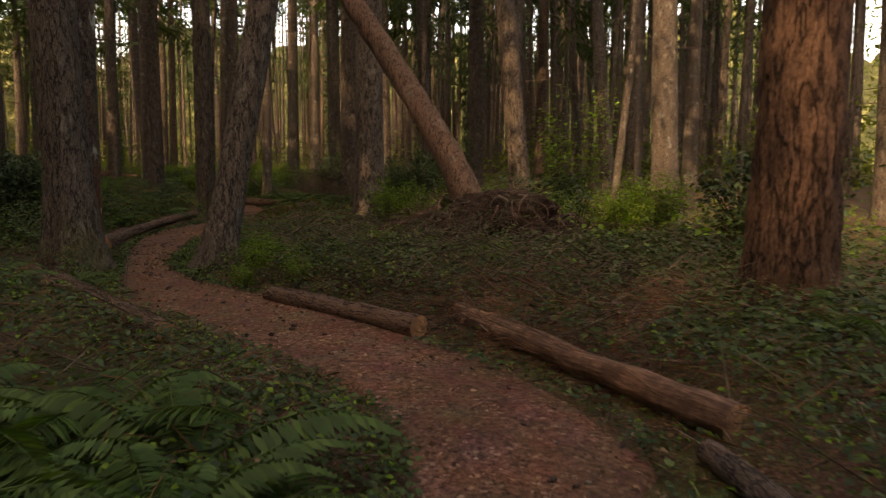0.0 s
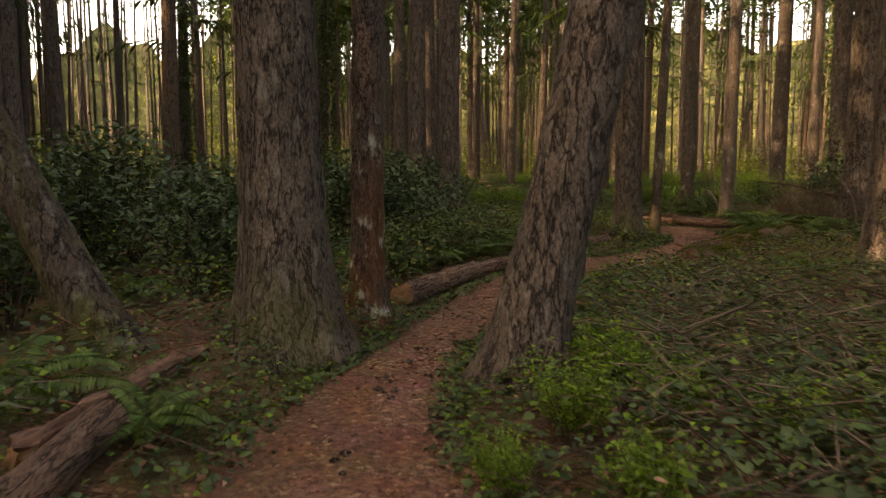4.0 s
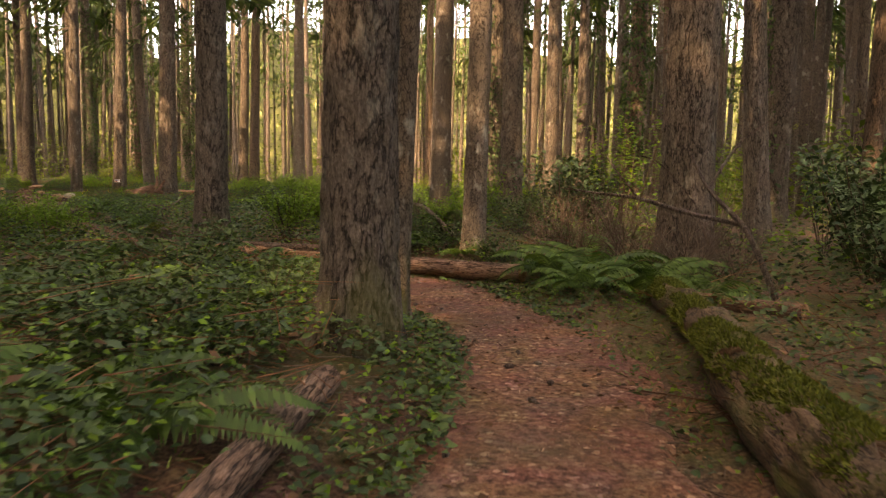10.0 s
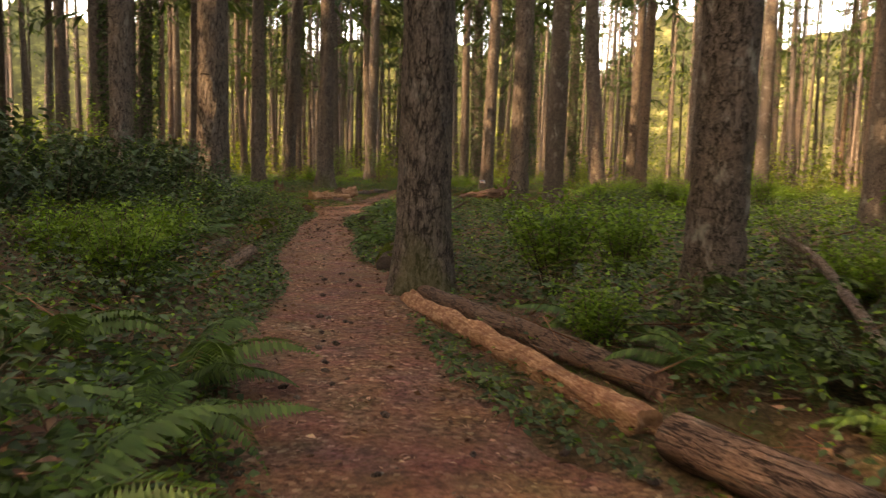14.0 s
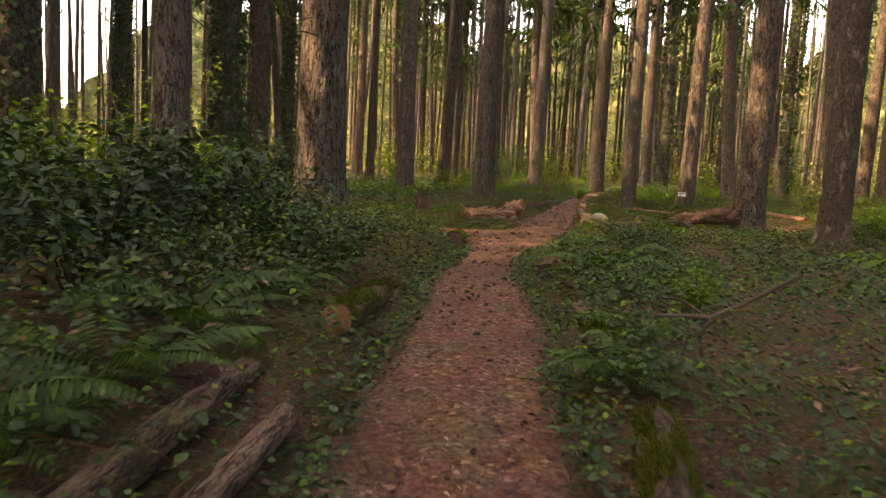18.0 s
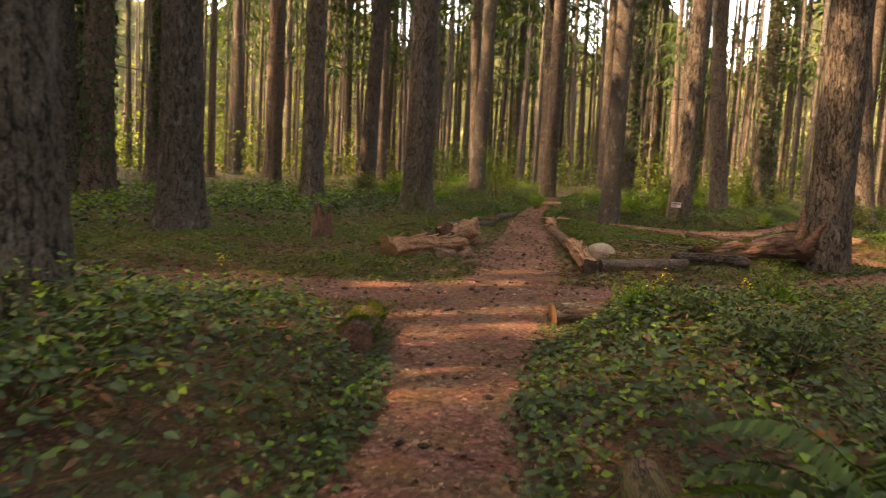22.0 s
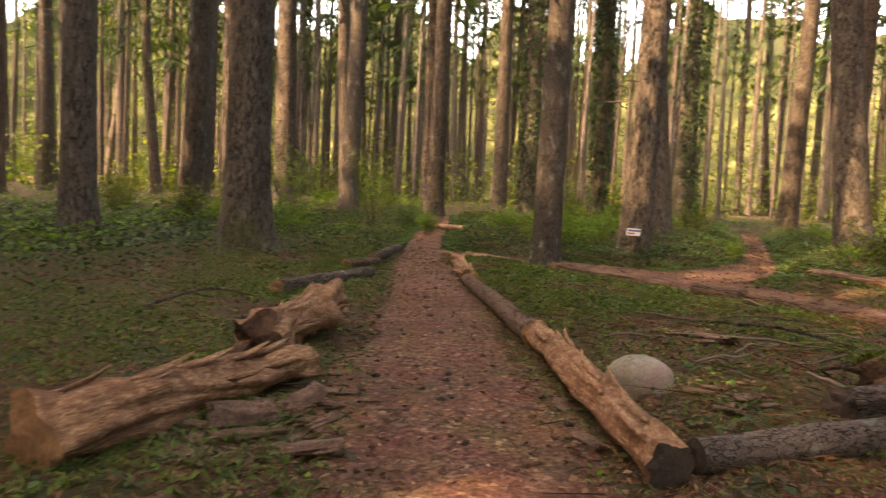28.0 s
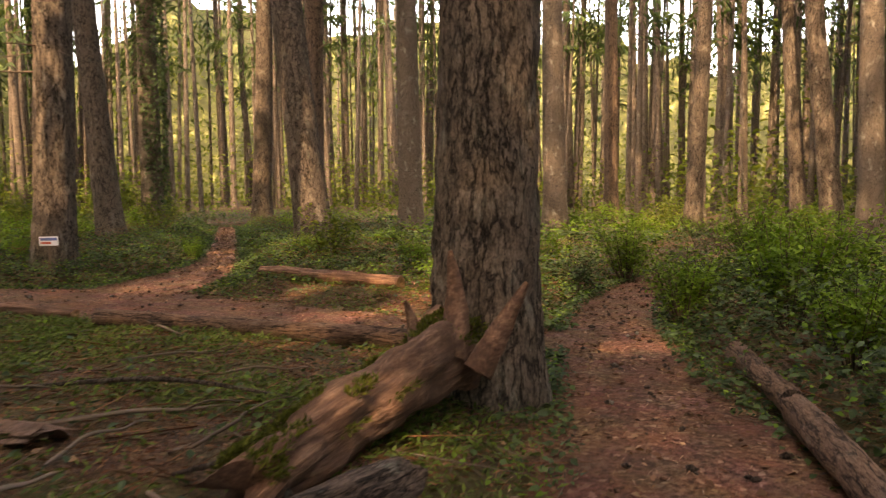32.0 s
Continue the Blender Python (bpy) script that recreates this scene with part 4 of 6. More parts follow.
def build_far_firs():
    """Firs past counting: their stems in one mesh, their crowns in another."""
    stem = mesh_arrays(trunk_mesh("stem", BARK, 0.28, 28.0, (0.004, 0.005), 177, 12, 16, 0.5, 0.0, 0.25), 4)
    crown = mesh_arrays(crown_mesh("crown", 77, 8.5, 28, 3.3, 42, dense=660), 4)
    stems, crowns = [], []
    for x, y in far_firs:
        near = min(np.min(np.hypot(KNOWN[:, 0] - x, KNOWN[:, 1] - y)), min(math.hypot(x - a, y - b) for a, b in spots))
        if near < 1.5:
            continue
        s, h, a = 0.62 + 0.42 * firs.random(), 0.9 + 0.25 * firs.random(), firs.uniform(0, 6.283)
        turn = np.array([[math.cos(a) * s, -math.sin(a) * s, 0], [math.sin(a) * s, math.cos(a) * s, 0], [0, 0, h]])
        for parts, (v, f) in ((stems, stem), (crowns, crown)):
            parts.append((v @ turn.T + np.array([x, y, gz(x, y)]), f))
    tagged(new("far_fir_stems", mesh_of("far_fir_stems", *joined(stems), BARK, True)), "bare grey-brown stems of firs deep in the woods", "woods", kind="stuff")
    tagged(new("far_fir_crowns", mesh_of("far_fir_crowns", *joined(crowns), NEEDLE)), "thick dark green crowns of firs deep in the woods", "woods", kind="stuff")


build_far_firs()

tries = np.random.default_rng(29)
# slim understorey firs, one after another in the far rows
POLE = new("young_fir")
part("trunk", trunk_mesh("trunk", BARK_SMOOTH, 0.11, 22.0, (0.004, 0.0), 300, 9, 14, 0.3), POLE)
part("crown", crown_mesh("crown", 301, 8, 21, 1.6, 26, per=9), POLE)
tagged(POLE, "slim straight young fir deep in the stand", "tree", "slim firs of the stand")
first = True
for k in range(230):
    while True:
        x, y = tries.uniform(-66, 24), tries.uniform(14, 98)
        if float(off_trail(x, y)[0]) > 15 and np.min(np.hypot(KNOWN[:, 0] - x, KNOWN[:, 1] - y)) > 1.2:
            break
    s = 0.8 + 0.6 * tries.random()
    m = Matrix.Translation((x, y, gz(x, y))) @ pose(0, 0, 0, tries.uniform(-2, 2), tries.uniform(-2, 2), k * 41.0) @ Matrix.Diagonal((s, s, 1, 1))
    if first:
        POLE.matrix_basis, first = m, False
    else:
        copy_thing(POLE, m)


# ---- undergrowth ----
def hollow(x, y, cx, cy, r):
    return np.exp(-((x - cx) ** 2 + (y - cy) ** 2) / (r * r))


def open_floor(x, y):
    """One on the short mossy floor past the crossing, nought elsewhere."""
    low = np.clip((y - 31.4 - 0.5 * (x + 19)) / 1.0, 0, 1) * np.clip((-17.2 - x) / 0.6, 0, 1)
    return low * np.clip((47.0 - y) / 1.5, 0, 1) * np.clip((x + 28.0) / 2.0, 0, 1)


def log_strip(x, y):
    """The narrow grassy strip between the trail and the mossy logs."""
    return np.clip(1.4 - np.abs(x + 3.25) / 0.4, 0, 1) * np.clip(y - 13.5, 0, 1) * np.clip(20.9 - y, 0, 1)


def cover_height(x, y):
    """How tall the ground cover stands: thickets west of the trail, short moss and grass past the crossing."""
    h = 0.2 + 0.16 * (field(x, y, 1.7) - 0.3)
    for cx, cy, r, a in ((0.4, 7.8, 1.8, 0.16), (2.4, 7.2, 1.8, 0.14), (-0.5, 1.7, 1.2, -0.1), (-3.3, 21.6, 0.9, -0.1), (-15.5, 25.3, 3.6, 0.42), (-18.2, 28.0, 2.6, 0.45), (-13.0, 22.3, 2.4, 0.25), (-7.3, 11.5, 2.8, 0.45), (-8.0, 15.5, 3.0, 0.35), (-6.5, 8.2, 2.0, 0.35),
                         (2.6, 9.6, 3.0, 0.04), (4.6, 8.5, 3.0, 0.2), (-13.5, 43.5, 3.0, 0.3), (-6.5, 23.9, 1.8, 0.1), (-11.5, 29.5, 2.5, 0.12)):
        h = h + a * hollow(x, y, cx, cy, r)
    h = h * (1 - 0.8 * log_strip(x, y)) * (1 - 0.75 * hollow(x, y, -1.95, 6.35, 0.75)) * (1 - 0.6 * hollow(x, y, -3.5, 21.4, 1.0))
    return h * (1 - 0.85 * open_floor(x, y))


def beside_logs(x, y):
    """Nought on and close beside a log, one away from all of them."""
    out = np.ones(len(x))
    for a, b, r in LOG_LINES:
        d = b - a
        t = np.clip(((x - a[0]) * d[0] + (y - a[1]) * d[1]) / (d @ d), 0, 1)
        out = np.minimum(out, np.clip((np.hypot(x - a[0] - t * d[0], y - a[1] - t * d[1]) - r * 0.7) / 0.28, 0.0, 1))
    return out


def cover_share(x, y):
    low = open_floor(x, y)
    thin = 1 - 0.5 * np.clip(1.4 * hollow(x, y, 2.4, 6.2, 3.0), 0, 1)
    return thin * (1 - 0.88 * log_strip(x, y)) * (1 - 0.9 * hollow(x, y, -1.95, 6.35, 0.75)) * (1 - 0.9 * low) * (0.06 + 0.94 * beside_logs(x, y)) * np.clip(0.5 + 0.95 * field(x + 31, y, 1.3), 0.4, 1.0)


def scatter(count, lo, hi, seed, share=None, fall=0.0):
    """Points on the ground between lo and hi metres off the trails, the nearer the denser."""
    r = np.random.default_rng(seed)
    out, have = [], 0
    while have < count:
        n = 60000
        base = ALL_LINE[r.integers(0, len(ALL_LINE), n)]
        reach = lo + (hi - lo) * r.random(n) ** (1 + fall)
        ang = r.random(n) * 2 * np.pi
        x, y = base[:, 0] + np.cos(ang) * (base[:, 2] + reach), base[:, 1] + np.sin(ang) * (base[:, 2] + reach)
        d = off_trail(x, y)
        ok = (d > lo) & (d < hi) & (y > -4) & (y < 88)
        if share is not None:
            ok &= r.random(n) < share(x, y)
        out.append(np.c_[x[ok], y[ok]])
        have += int(ok.sum())
    return np.vstack(out)[:count]


def carpet(name, label, count, lo, hi, seed, mat, size, shape, share=cover_share, tall=1.0, fall=0.0, tilt=0.5, slim=0.72, category="ground cover"):
    p = scatter(count, lo, hi, seed, share, fall)
    r = np.random.default_rng(seed + 1)
    h = cover_height(p[:, 0], p[:, 1]) * tall * (0.35 + 0.65 * beside_logs(p[:, 0], p[:, 1])) * np.clip(off_trail(p[:, 0], p[:, 1]) / 0.5, 0.15, 1)
    z = np.maximum(ground_z(p[:, 0], p[:, 1]), np.where(off_trail(p[:, 0], p[:, 1]) < 0.05, 0.004, -9)) + 0.02 + h * (0.25 + 0.75 * r.random(count) ** 0.8)
    length = size * (0.55 + 0.9 * r.random(count))
    v, f = leaves(np.c_[p, z], r.random(count) * 6.283, (r.random(count) - 0.4) * tilt * 2, (r.random(count) - 0.5) * 1.3, length, length * slim, 0.12, shape)
    ob = new(name, mesh_of(name, v, f, mat))
    return tagged(ob, label, category, kind="stuff")


carpet("bramble_leaves", "dark green trailing bramble leaves covering the forest floor", 66000, -0.05, 3.0, 500, IVY_LEAF, 0.053, "six", fall=0.4)
carpet("small_leaves", "small dark leaves woven through the ground cover", 110000, -0.12, 3.4, 505, IVY_LEAF, 0.044, "four", fall=0.5)
carpet("salal_leaves", "glossy dark oval leaves in the ground cover", 28000, 0.3, 4.0, 510, SALAL_LEAF, 0.056, "six", tall=1.25, slim=0.6)
carpet("young_leaves", "fresh light green small leaves among the brambles", 66000, -0.05, 3.6, 520, LIGHT_LEAF, 0.041, "four", tall=1.2)
carpet("thicket_leaves", "small dull leaves in the tangle round the root mound", 18000, 0.8, 9.0, 525, IVY_LEAF, 0.07, "four", share=lambda x, y: np.clip(hollow(x, y, 1.6, 9.6, 3.4) + hollow(x, y, 4.4, 4.6, 2.2), 0, 1) * (0.1 + 0.9 * beside_logs(x, y)), tall=1.0)
carpet("far_ground_leaves", "green leaves covering the floor deeper in the woods", 78000, 2.8, 13.0, 530, IVY_LEAF, 0.09, "four")
carpet("far_young_leaves", "lighter green leaves deeper in the woods", 34000, 4.0, 20.0, 540, LIGHT_LEAF, 0.095, "four", tall=1.5)
carpet("dry_leaves", "dry brown leaves strewn along the trail", 34000, -0.4, 2.6, 550, DRY_LEAF, 0.042, "four", share=None, tall=0.06, tilt=0.15)
carpet("withered_leaves", "withered brown leaves caught in the ground cover", 16000, 0.2, 3.6, 555, DRY_LEAF, 0.06, "four", tall=1.0, slim=0.4)
carpet("bark_litter", "flakes of bark and needles on the open floor", 20000, -0.1, 5.5, 556, RED_TWIG, 0.045, "four", share=lambda x, y: open_floor(x, y) * np.clip(1.1 - field(x + 11, y, 0.8) * 1.3, 0.05, 1), tall=0.1, tilt=0.2, slim=0.28, category="litter")
carpet("grass_blades", "short bright grass and moss at the trail edge", 30000, -0.02, 1.2, 560, GRASS, 0.08, "four", share=lambda x, y: np.clip(field(x + 70, y, 1.6) * 2.2 - 0.7, 0, 1), tall=0.05, tilt=1.0, slim=0.09)
carpet("low_moss_plants", "low feathery moss plants on the open floor", 76000, -0.16, 6.5, 570, GRASS, 0.048, "four",
       share=lambda x, y: np.clip(open_floor(x, y) + hollow(x, y, -1.95, 6.35, 0.8) + 0.4 * hollow(x, y, -4.4, 21.6, 0.8) + 0.7 * log_strip(x, y), 0, 1) * np.clip(off_trail(x, y) / 0.7 + 0.2, 0.05, 1) * np.clip(field(x + 11, y, 0.8) * 2.2 + field(x + 3, y, 0.3) * 1.2 - 1.0 + 0.5 * np.clip((-22.5 - x) / 2, 0, 1), 0.05, 1), tall=0.9, slim=0.3, tilt=0.8)


def debris(name, label, count, lo, hi, seed, mat, long, thick, share=None, lift=0.01, spread=0.12, category="litter", tilt=0.35):
    p = scatter(count, lo, hi, seed, share)
    r = np.random.default_rng(seed + 3)
    d = off_trail(p[:, 0], p[:, 1])
    z = np.maximum(ground_z(p[:, 0], p[:, 1]), np.where(d < 0.05, 0.022, -9)) + lift + spread * np.clip(d, 0, 1) * r.random(count) * (1 - 0.9 * open_floor(p[:, 0], p[:, 1]))
    ang = r.random(count) * 6.283
    w = np.c_[np.cos(ang), np.sin(ang), (r.random(count) - 0.5) * tilt * np.clip(d * 2, 0.02, 1) * (1 - 0.85 * open_floor(p[:, 0], p[:, 1]))]
    v, f = sticks(np.c_[p, z], w, long * (0.3 + r.random(count) ** 2 * 1.6), thick * (0.5 + r.random(count)), 3, 0.0, 1)
    return tagged(new(name, mesh_of(name, v, f, mat)), label, category, kind="stuff")


carpet("wood_chips", "reddish wood chips and needles on the trail", 46000, -0.9, 0.45, 600, CHIP, 0.042, "four", share=None, tall=0.03, tilt=0.12, slim=0.11, category="litter")
carpet("bark_flakes", "loose bark flakes and chips strewn over the trail", 5000, -0.95, 0.5, 606, CHIP, 0.042, "four", share=None, tall=0.03, tilt=0.2, slim=0.5, category="litter")
debris("twigs", "thin dead twigs lying in the undergrowth", 16000, -0.1, 4.2, 610, TWIG, 0.2, 0.004, spread=0.2)
debris("dead_stems", "red-brown dead bracken stems in the undergrowth", 13000, 0.15, 4.5, 620, RED_TWIG, 0.3, 0.0038, spread=0.42, tilt=1.3)
debris("tangled_stems", "tangle of grey dead stems before the root mound", 5200, 0.4, 8.0, 625, TWIG, 0.4, 0.005, share=lambda x, y: hollow(x, y, 1.9, 9.0, 3.0) * 1.0, spread=0.55, tilt=1.3)
debris("bracken_tangle", "brown tangle of dead bracken west of the trail", 1300, 0.4, 6.0, 627, RED_TWIG, 0.3, 0.003, share=lambda x, y: hollow(x, y, -6.3, 14.2, 2.6) * 1.0, spread=0.65)
debris("tangled_twigs", "tangle of dead stems and twigs beside the trail", 3000, 0.15, 6.0, 641, RED_TWIG, 0.32, 0.0038, share=lambda x, y: np.clip(1.2 * hollow(x, y, 2.2, 5.6, 2.6), 0, 1), spread=0.34, tilt=1.3)
debris("grey_tangle", "grey dead bramble canes beside the trail", 2600, 0.15, 6.0, 643, TWIG, 0.45, 0.0045, share=lambda x, y: np.clip(1.2 * hollow(x, y, 2.0, 5.8, 2.6), 0, 1), spread=0.4, tilt=1.3)
debris("fallen_sticks", "grey fallen sticks on the forest floor", 300, 0.15, 4.0, 630, TWIG, 0.45, 0.009, spread=0.05)


# cones: dark little lumps on the trail
def lumps(name, label, count, lo, hi, seed, mat, size, category):
    p = scatter(count, lo, hi, seed)
    r = np.random.default_rng(seed)
    ico = np.array([(0, 0, 1), (0.9, 0, 0.3), (0.28, 0.85, 0.3), (-0.72, 0.53, 0.3), (-0.72, -0.53, 0.3), (0.28, -0.85, 0.3), (0.5, 0.3, -0.4), (-0.5, 0.3, -0.4), (0, -0.6, -0.4)])
    tri = np.array([(0, 1, 2), (0, 2, 3), (0, 3, 4), (0, 4, 5), (0, 5, 1), (1, 6, 2), (2, 7, 3), (3, 7, 4), (4, 8, 5), (5, 8, 1), (6, 7, 2), (1, 8, 6), (4, 7, 8)])
    s = size * (0.5 + r.random(count))
    ang = r.random(count) * 6.283
    q = ico[None] * np.stack([s * 1.5, s * 0.8, s * 0.8], axis=-1)[:, None]
    x, y = q[..., 0] * np.cos(ang)[:, None] - q[..., 1] * np.sin(ang)[:, None], q[..., 0] * np.sin(ang)[:, None] + q[..., 1] * np.cos(ang)[:, None]
    z = np.maximum(ground_z(p[:, 0], p[:, 1]), 0.014) + 0.35 * s
    v = np.stack([x + p[:, :1], y + p[:, 1:], q[..., 2] + z[:, None]], axis=-1).reshape(-1, 3)
    f = ((np.arange(count) * len(ico))[:, None, None] + tri[None]).reshape(-1, 3)
    return tagged(new(name, mesh_of(name, v, f, mat)), label, category, kind="stuff")


lumps("fir_cones", "small dark fir cones scattered on the trail", 900, -0.9, 0.3, 640, LOG_DARK, 0.022, "cones")
lumps("bark_crumbs", "reddish bark crumbs and clods on the trail edges", 1800, -0.5, 0.6, 650, WOOD_RED, 0.014, "litter")


# ferns: fronds round a crown, each frond a row of leaflets
def frond_mesh(name, seed, length, arch):
    r = np.random.default_rng(seed)
    n = 30
    s = np.linspace(0.08, 1.0, n)
    out = length * s * (1 - 0.12 * s)
    up = length * arch * (1.7 * s - 1.75 * s ** 2)
    spine = np.c_[out, np.zeros(n), up]
    size = length * 0.17 * np.sin(np.clip(s * 1.06, 0, 1) ** 0.6 * np.pi) ** 0.7 + 0.012
    sets = []
    for side in (-1, 1):
        v, f = leaves(spine, np.full(n, side * 1.32) + (r.random(n) - 0.5) * 0.15, -0.12 - 0.2 * r.random(n), np.full(n, -side * 0.25), size, np.full(n, length * 0.036), 0.05, "four")
        sets.append((v, f))
    d = np.diff(spine, axis=0)
    v, f = sticks(spine[:-1:3], spine[3::3] - spine[:-3:3] if len(spine[3::3]) == len(spine[:-1:3]) else d[::3], np.full(len(spine[:-1:3]), length * 0.1), np.full(len(spine[:-1:3]), 0.0035), 3, 0, 1)
    sets.append((v, f))
    return mesh_of(name, *joined(sets), FERN_LEAF)


FRONDS = [frond_mesh("frond", 700 + k, L, a) for k, (L, a) in enumerate(((0.85, 0.42), (0.75, 0.6), (0.65, 0.3), (0.9, 0.2)))]


def fern(x, y, size, seed, fronds=13, label="green sword fern with arching fronds in the undergrowth"):
    r = np.random.default_rng(seed)
    ob = new("fern")
    ob.matrix_basis = pose(x, y, gz(x, y) + 0.1)
    for k in range(fronds):
        s = size * (0.75 + 0.4 * r.random())
        part("frond", FRONDS[int(r.integers(0, 4))], ob, "", pose(0, 0, 0, r.uniform(-14, 14), r.uniform(-16, 10), k * 360 / fronds + r.uniform(-14, 14)) @ Matrix.Scale(s, 4))
    return tagged(ob, label, "fern", "ferns of the undergrowth")


for k, (x, y, s) in enumerate([(0.15, 1.3, 1.15), (-0.45, 1.75, 1.15), (0.3, 0.6, 1.1), (-0.9, 1.2, 1.2), (-0.5, 0.4, 1.2), (-1.5, 1.9, 0.9), (-3.05, 6.7, 0.55), (-3.9, 6.4, 0.7),
                               (-3.5, 20.9, 0.9), (-3.4, 21.8, 1.2), (-2.8, 21.2, 1.2), (-3.1, 22.5, 1.3), (-3.75, 21.6, 0.85), (-2.3, 20.6, 0.8), (-2.6, 21.9, 0.9), (-14.15, 30.6, 0.9), (-13.6, 30.2, 0.8), (-14.6, 31.3, 1.0), (-14.0, 31.4, 0.9),
                               (-13.9, 25.75, 1.1), (-12.95, 24.9, 1.0), (-12.4, 24.1, 0.9), (-14.8, 26.9, 0.9), (-9.9, 17.5, 1.1), (-8.4, 16.2, 1.15), (-7.2, 13.4, 1.0), (-7.8, 14.6, 1.1),
                               (-6.6, 12.4, 0.95), (-6.9, 16.9, 0.9), (-8.0, 21.6, 0.8), (-8.6, 21.2, 0.8), (-7.4, 21.0, 0.7), (-5.6, 15.9, 0.8), (5.2, 3.6, 1.0), (4.4, 4.4, 0.9), (-10.6, 22.9, 0.8),
                               (-12.4, 28.6, 0.7), (-11.8, 27.6, 0.7), (-6.0, 24.2, 0.7), (-5.2, 24.4, 0.8), (-5.9, 14.2, 1.0), (-6.3, 15.2, 1.15), (-5.7, 13.2, 0.85), (-6.7, 14.3, 1.2), (-6.1, 16.3, 0.95), (-5.6, 12.3, 0.8), (-7.2, 15.9, 1.2), (-7.1, 12.8, 1.15), (-3.3, 13.2, 0.45), (-6.4, 18.2, 0.9), (-7.0, 19.2, 1.0), (-6.0, 17.4, 0.8), (-7.6, 18.3, 1.1), (-6.6, 20.2, 0.85), (-5.4, 23.3, 0.6), (-4.9, 22.7, 0.5), (-6.7, 23.9, 0.65), (-5.9, 23.1, 0.5), (3.4, 7.6, 0.7), (1.0, 8.2, 0.6)]):
    fern(x, y, s * 1.12, 800 + k)
west = np.random.default_rng(870)
for k in range(26):
    y = west.uniform(11.0, 20.0)
    fern(float(-5.75 - 2.9 * west.random() - 0.12 * max(0.0, y - 15)), float(y), 0.75 + 0.4 * west.random(), 1750 + k, 12)
wild = scatter(34, 1.0, 8.0, 860, lambda x, y: (y < 33) * 1.0)
for k, (x, y) in enumerate(wild):
    fern(float(x), float(y), 0.65 + 0.35 * ((k * 7) % 10) / 10, 900 + k, 11)


# bushes: arching stems with leaves along them
def bush_proto(name, label, seed, mat, tall, wide, stems, per, size, slim=0.6, flat=0.6, shape="six", low=0.25):
    r = np.random.default_rng(seed)
    ob = new(name)
    az = r.random(stems) * 6.283
    out = wide * np.sqrt(r.random(stems))
    h = tall * (0.55 + 0.45 * r.random(stems))
    o = np.c_[np.cos(az) * out * 0.15, np.sin(az) * out * 0.15, np.zeros(stems)]
    tip = np.c_[np.cos(az) * out, np.sin(az) * out, h]
    v, f = sticks(o, tip - o, np.linalg.norm(tip - o, axis=1), np.full(stems, 0.008 + 0.003 * tall), 3)
    tagged(part("stemwork", mesh_of("stemwork", v, f, TWIG), ob), kind="stuff")
    k = np.repeat(np.arange(stems), per)
    s = low + (1 - low) * r.random(len(k)) ** 0.7
    p = o[k] + (tip - o)[k] * s[:, None] + (r.random((len(k), 3)) - 0.5) * np.array([wide * 0.45, wide * 0.45, tall * 0.12])
    p[:, 2] = np.maximum(p[:, 2], 0.03)
    ln = size * (0.6 + 0.8 * r.random(len(k)))
    v, f = leaves(p, r.random(len(k)) * 6.283, (r.random(len(k)) - 0.55) * flat * 2, (r.random(len(k)) - 0.5) * flat * 2, ln, ln * slim, 0.1, shape)
    tagged(part("foliage", mesh_of("foliage", v, f, mat), ob), kind="stuff")
    return tagged(ob, label, "bush", label)


BUSHES = {
    "light": bush_proto("bush", "light green leafy bush in the understorey", 1000, LIGHT_LEAF, 1.15, 0.6, 24, 84, 0.056),
    "dark": bush_proto("bush", "dark glossy evergreen bush in the understorey", 1010, SALAL_LEAF, 1.1, 0.75, 26, 84, 0.062),
    "green": bush_proto("bush", "mid green bramble bush with dense leaves", 1020, IVY_LEAF, 0.85, 0.8, 22, 58, 0.068),
    "layer": bush_proto("sapling", "tall young maple with layers of bright leaves", 1030, LIGHT_LEAF, 3.2, 1.1, 12, 56, 0.10, 0.8, 0.25, shape="four", low=0.35),
    "far": bush_proto("bush", "distant understorey bush of light leaves", 1040, FAR_LEAF, 2.6, 1.3, 16, 34, 0.2, shape="four"),
    "low": bush_proto("bush", "low light green bush between the far trunks", 1050, LIGHT_LEAF, 0.9, 0.9, 14, 44, 0.095, shape="four"),
}
used = set()


def bush(kind, x, y, s, turn=0.0, tall=1.0):
    m = Matrix.Translation((x, y, gz(x, y))) @ pose(0, 0, 0, 0, 0, turn) @ Matrix.Diagonal((s, s, s * tall, 1))
    if kind not in used:
        used.add(kind)
        BUSHES[kind].matrix_basis = m
        return BUSHES[kind]
    return copy_thing(BUSHES[kind], m)


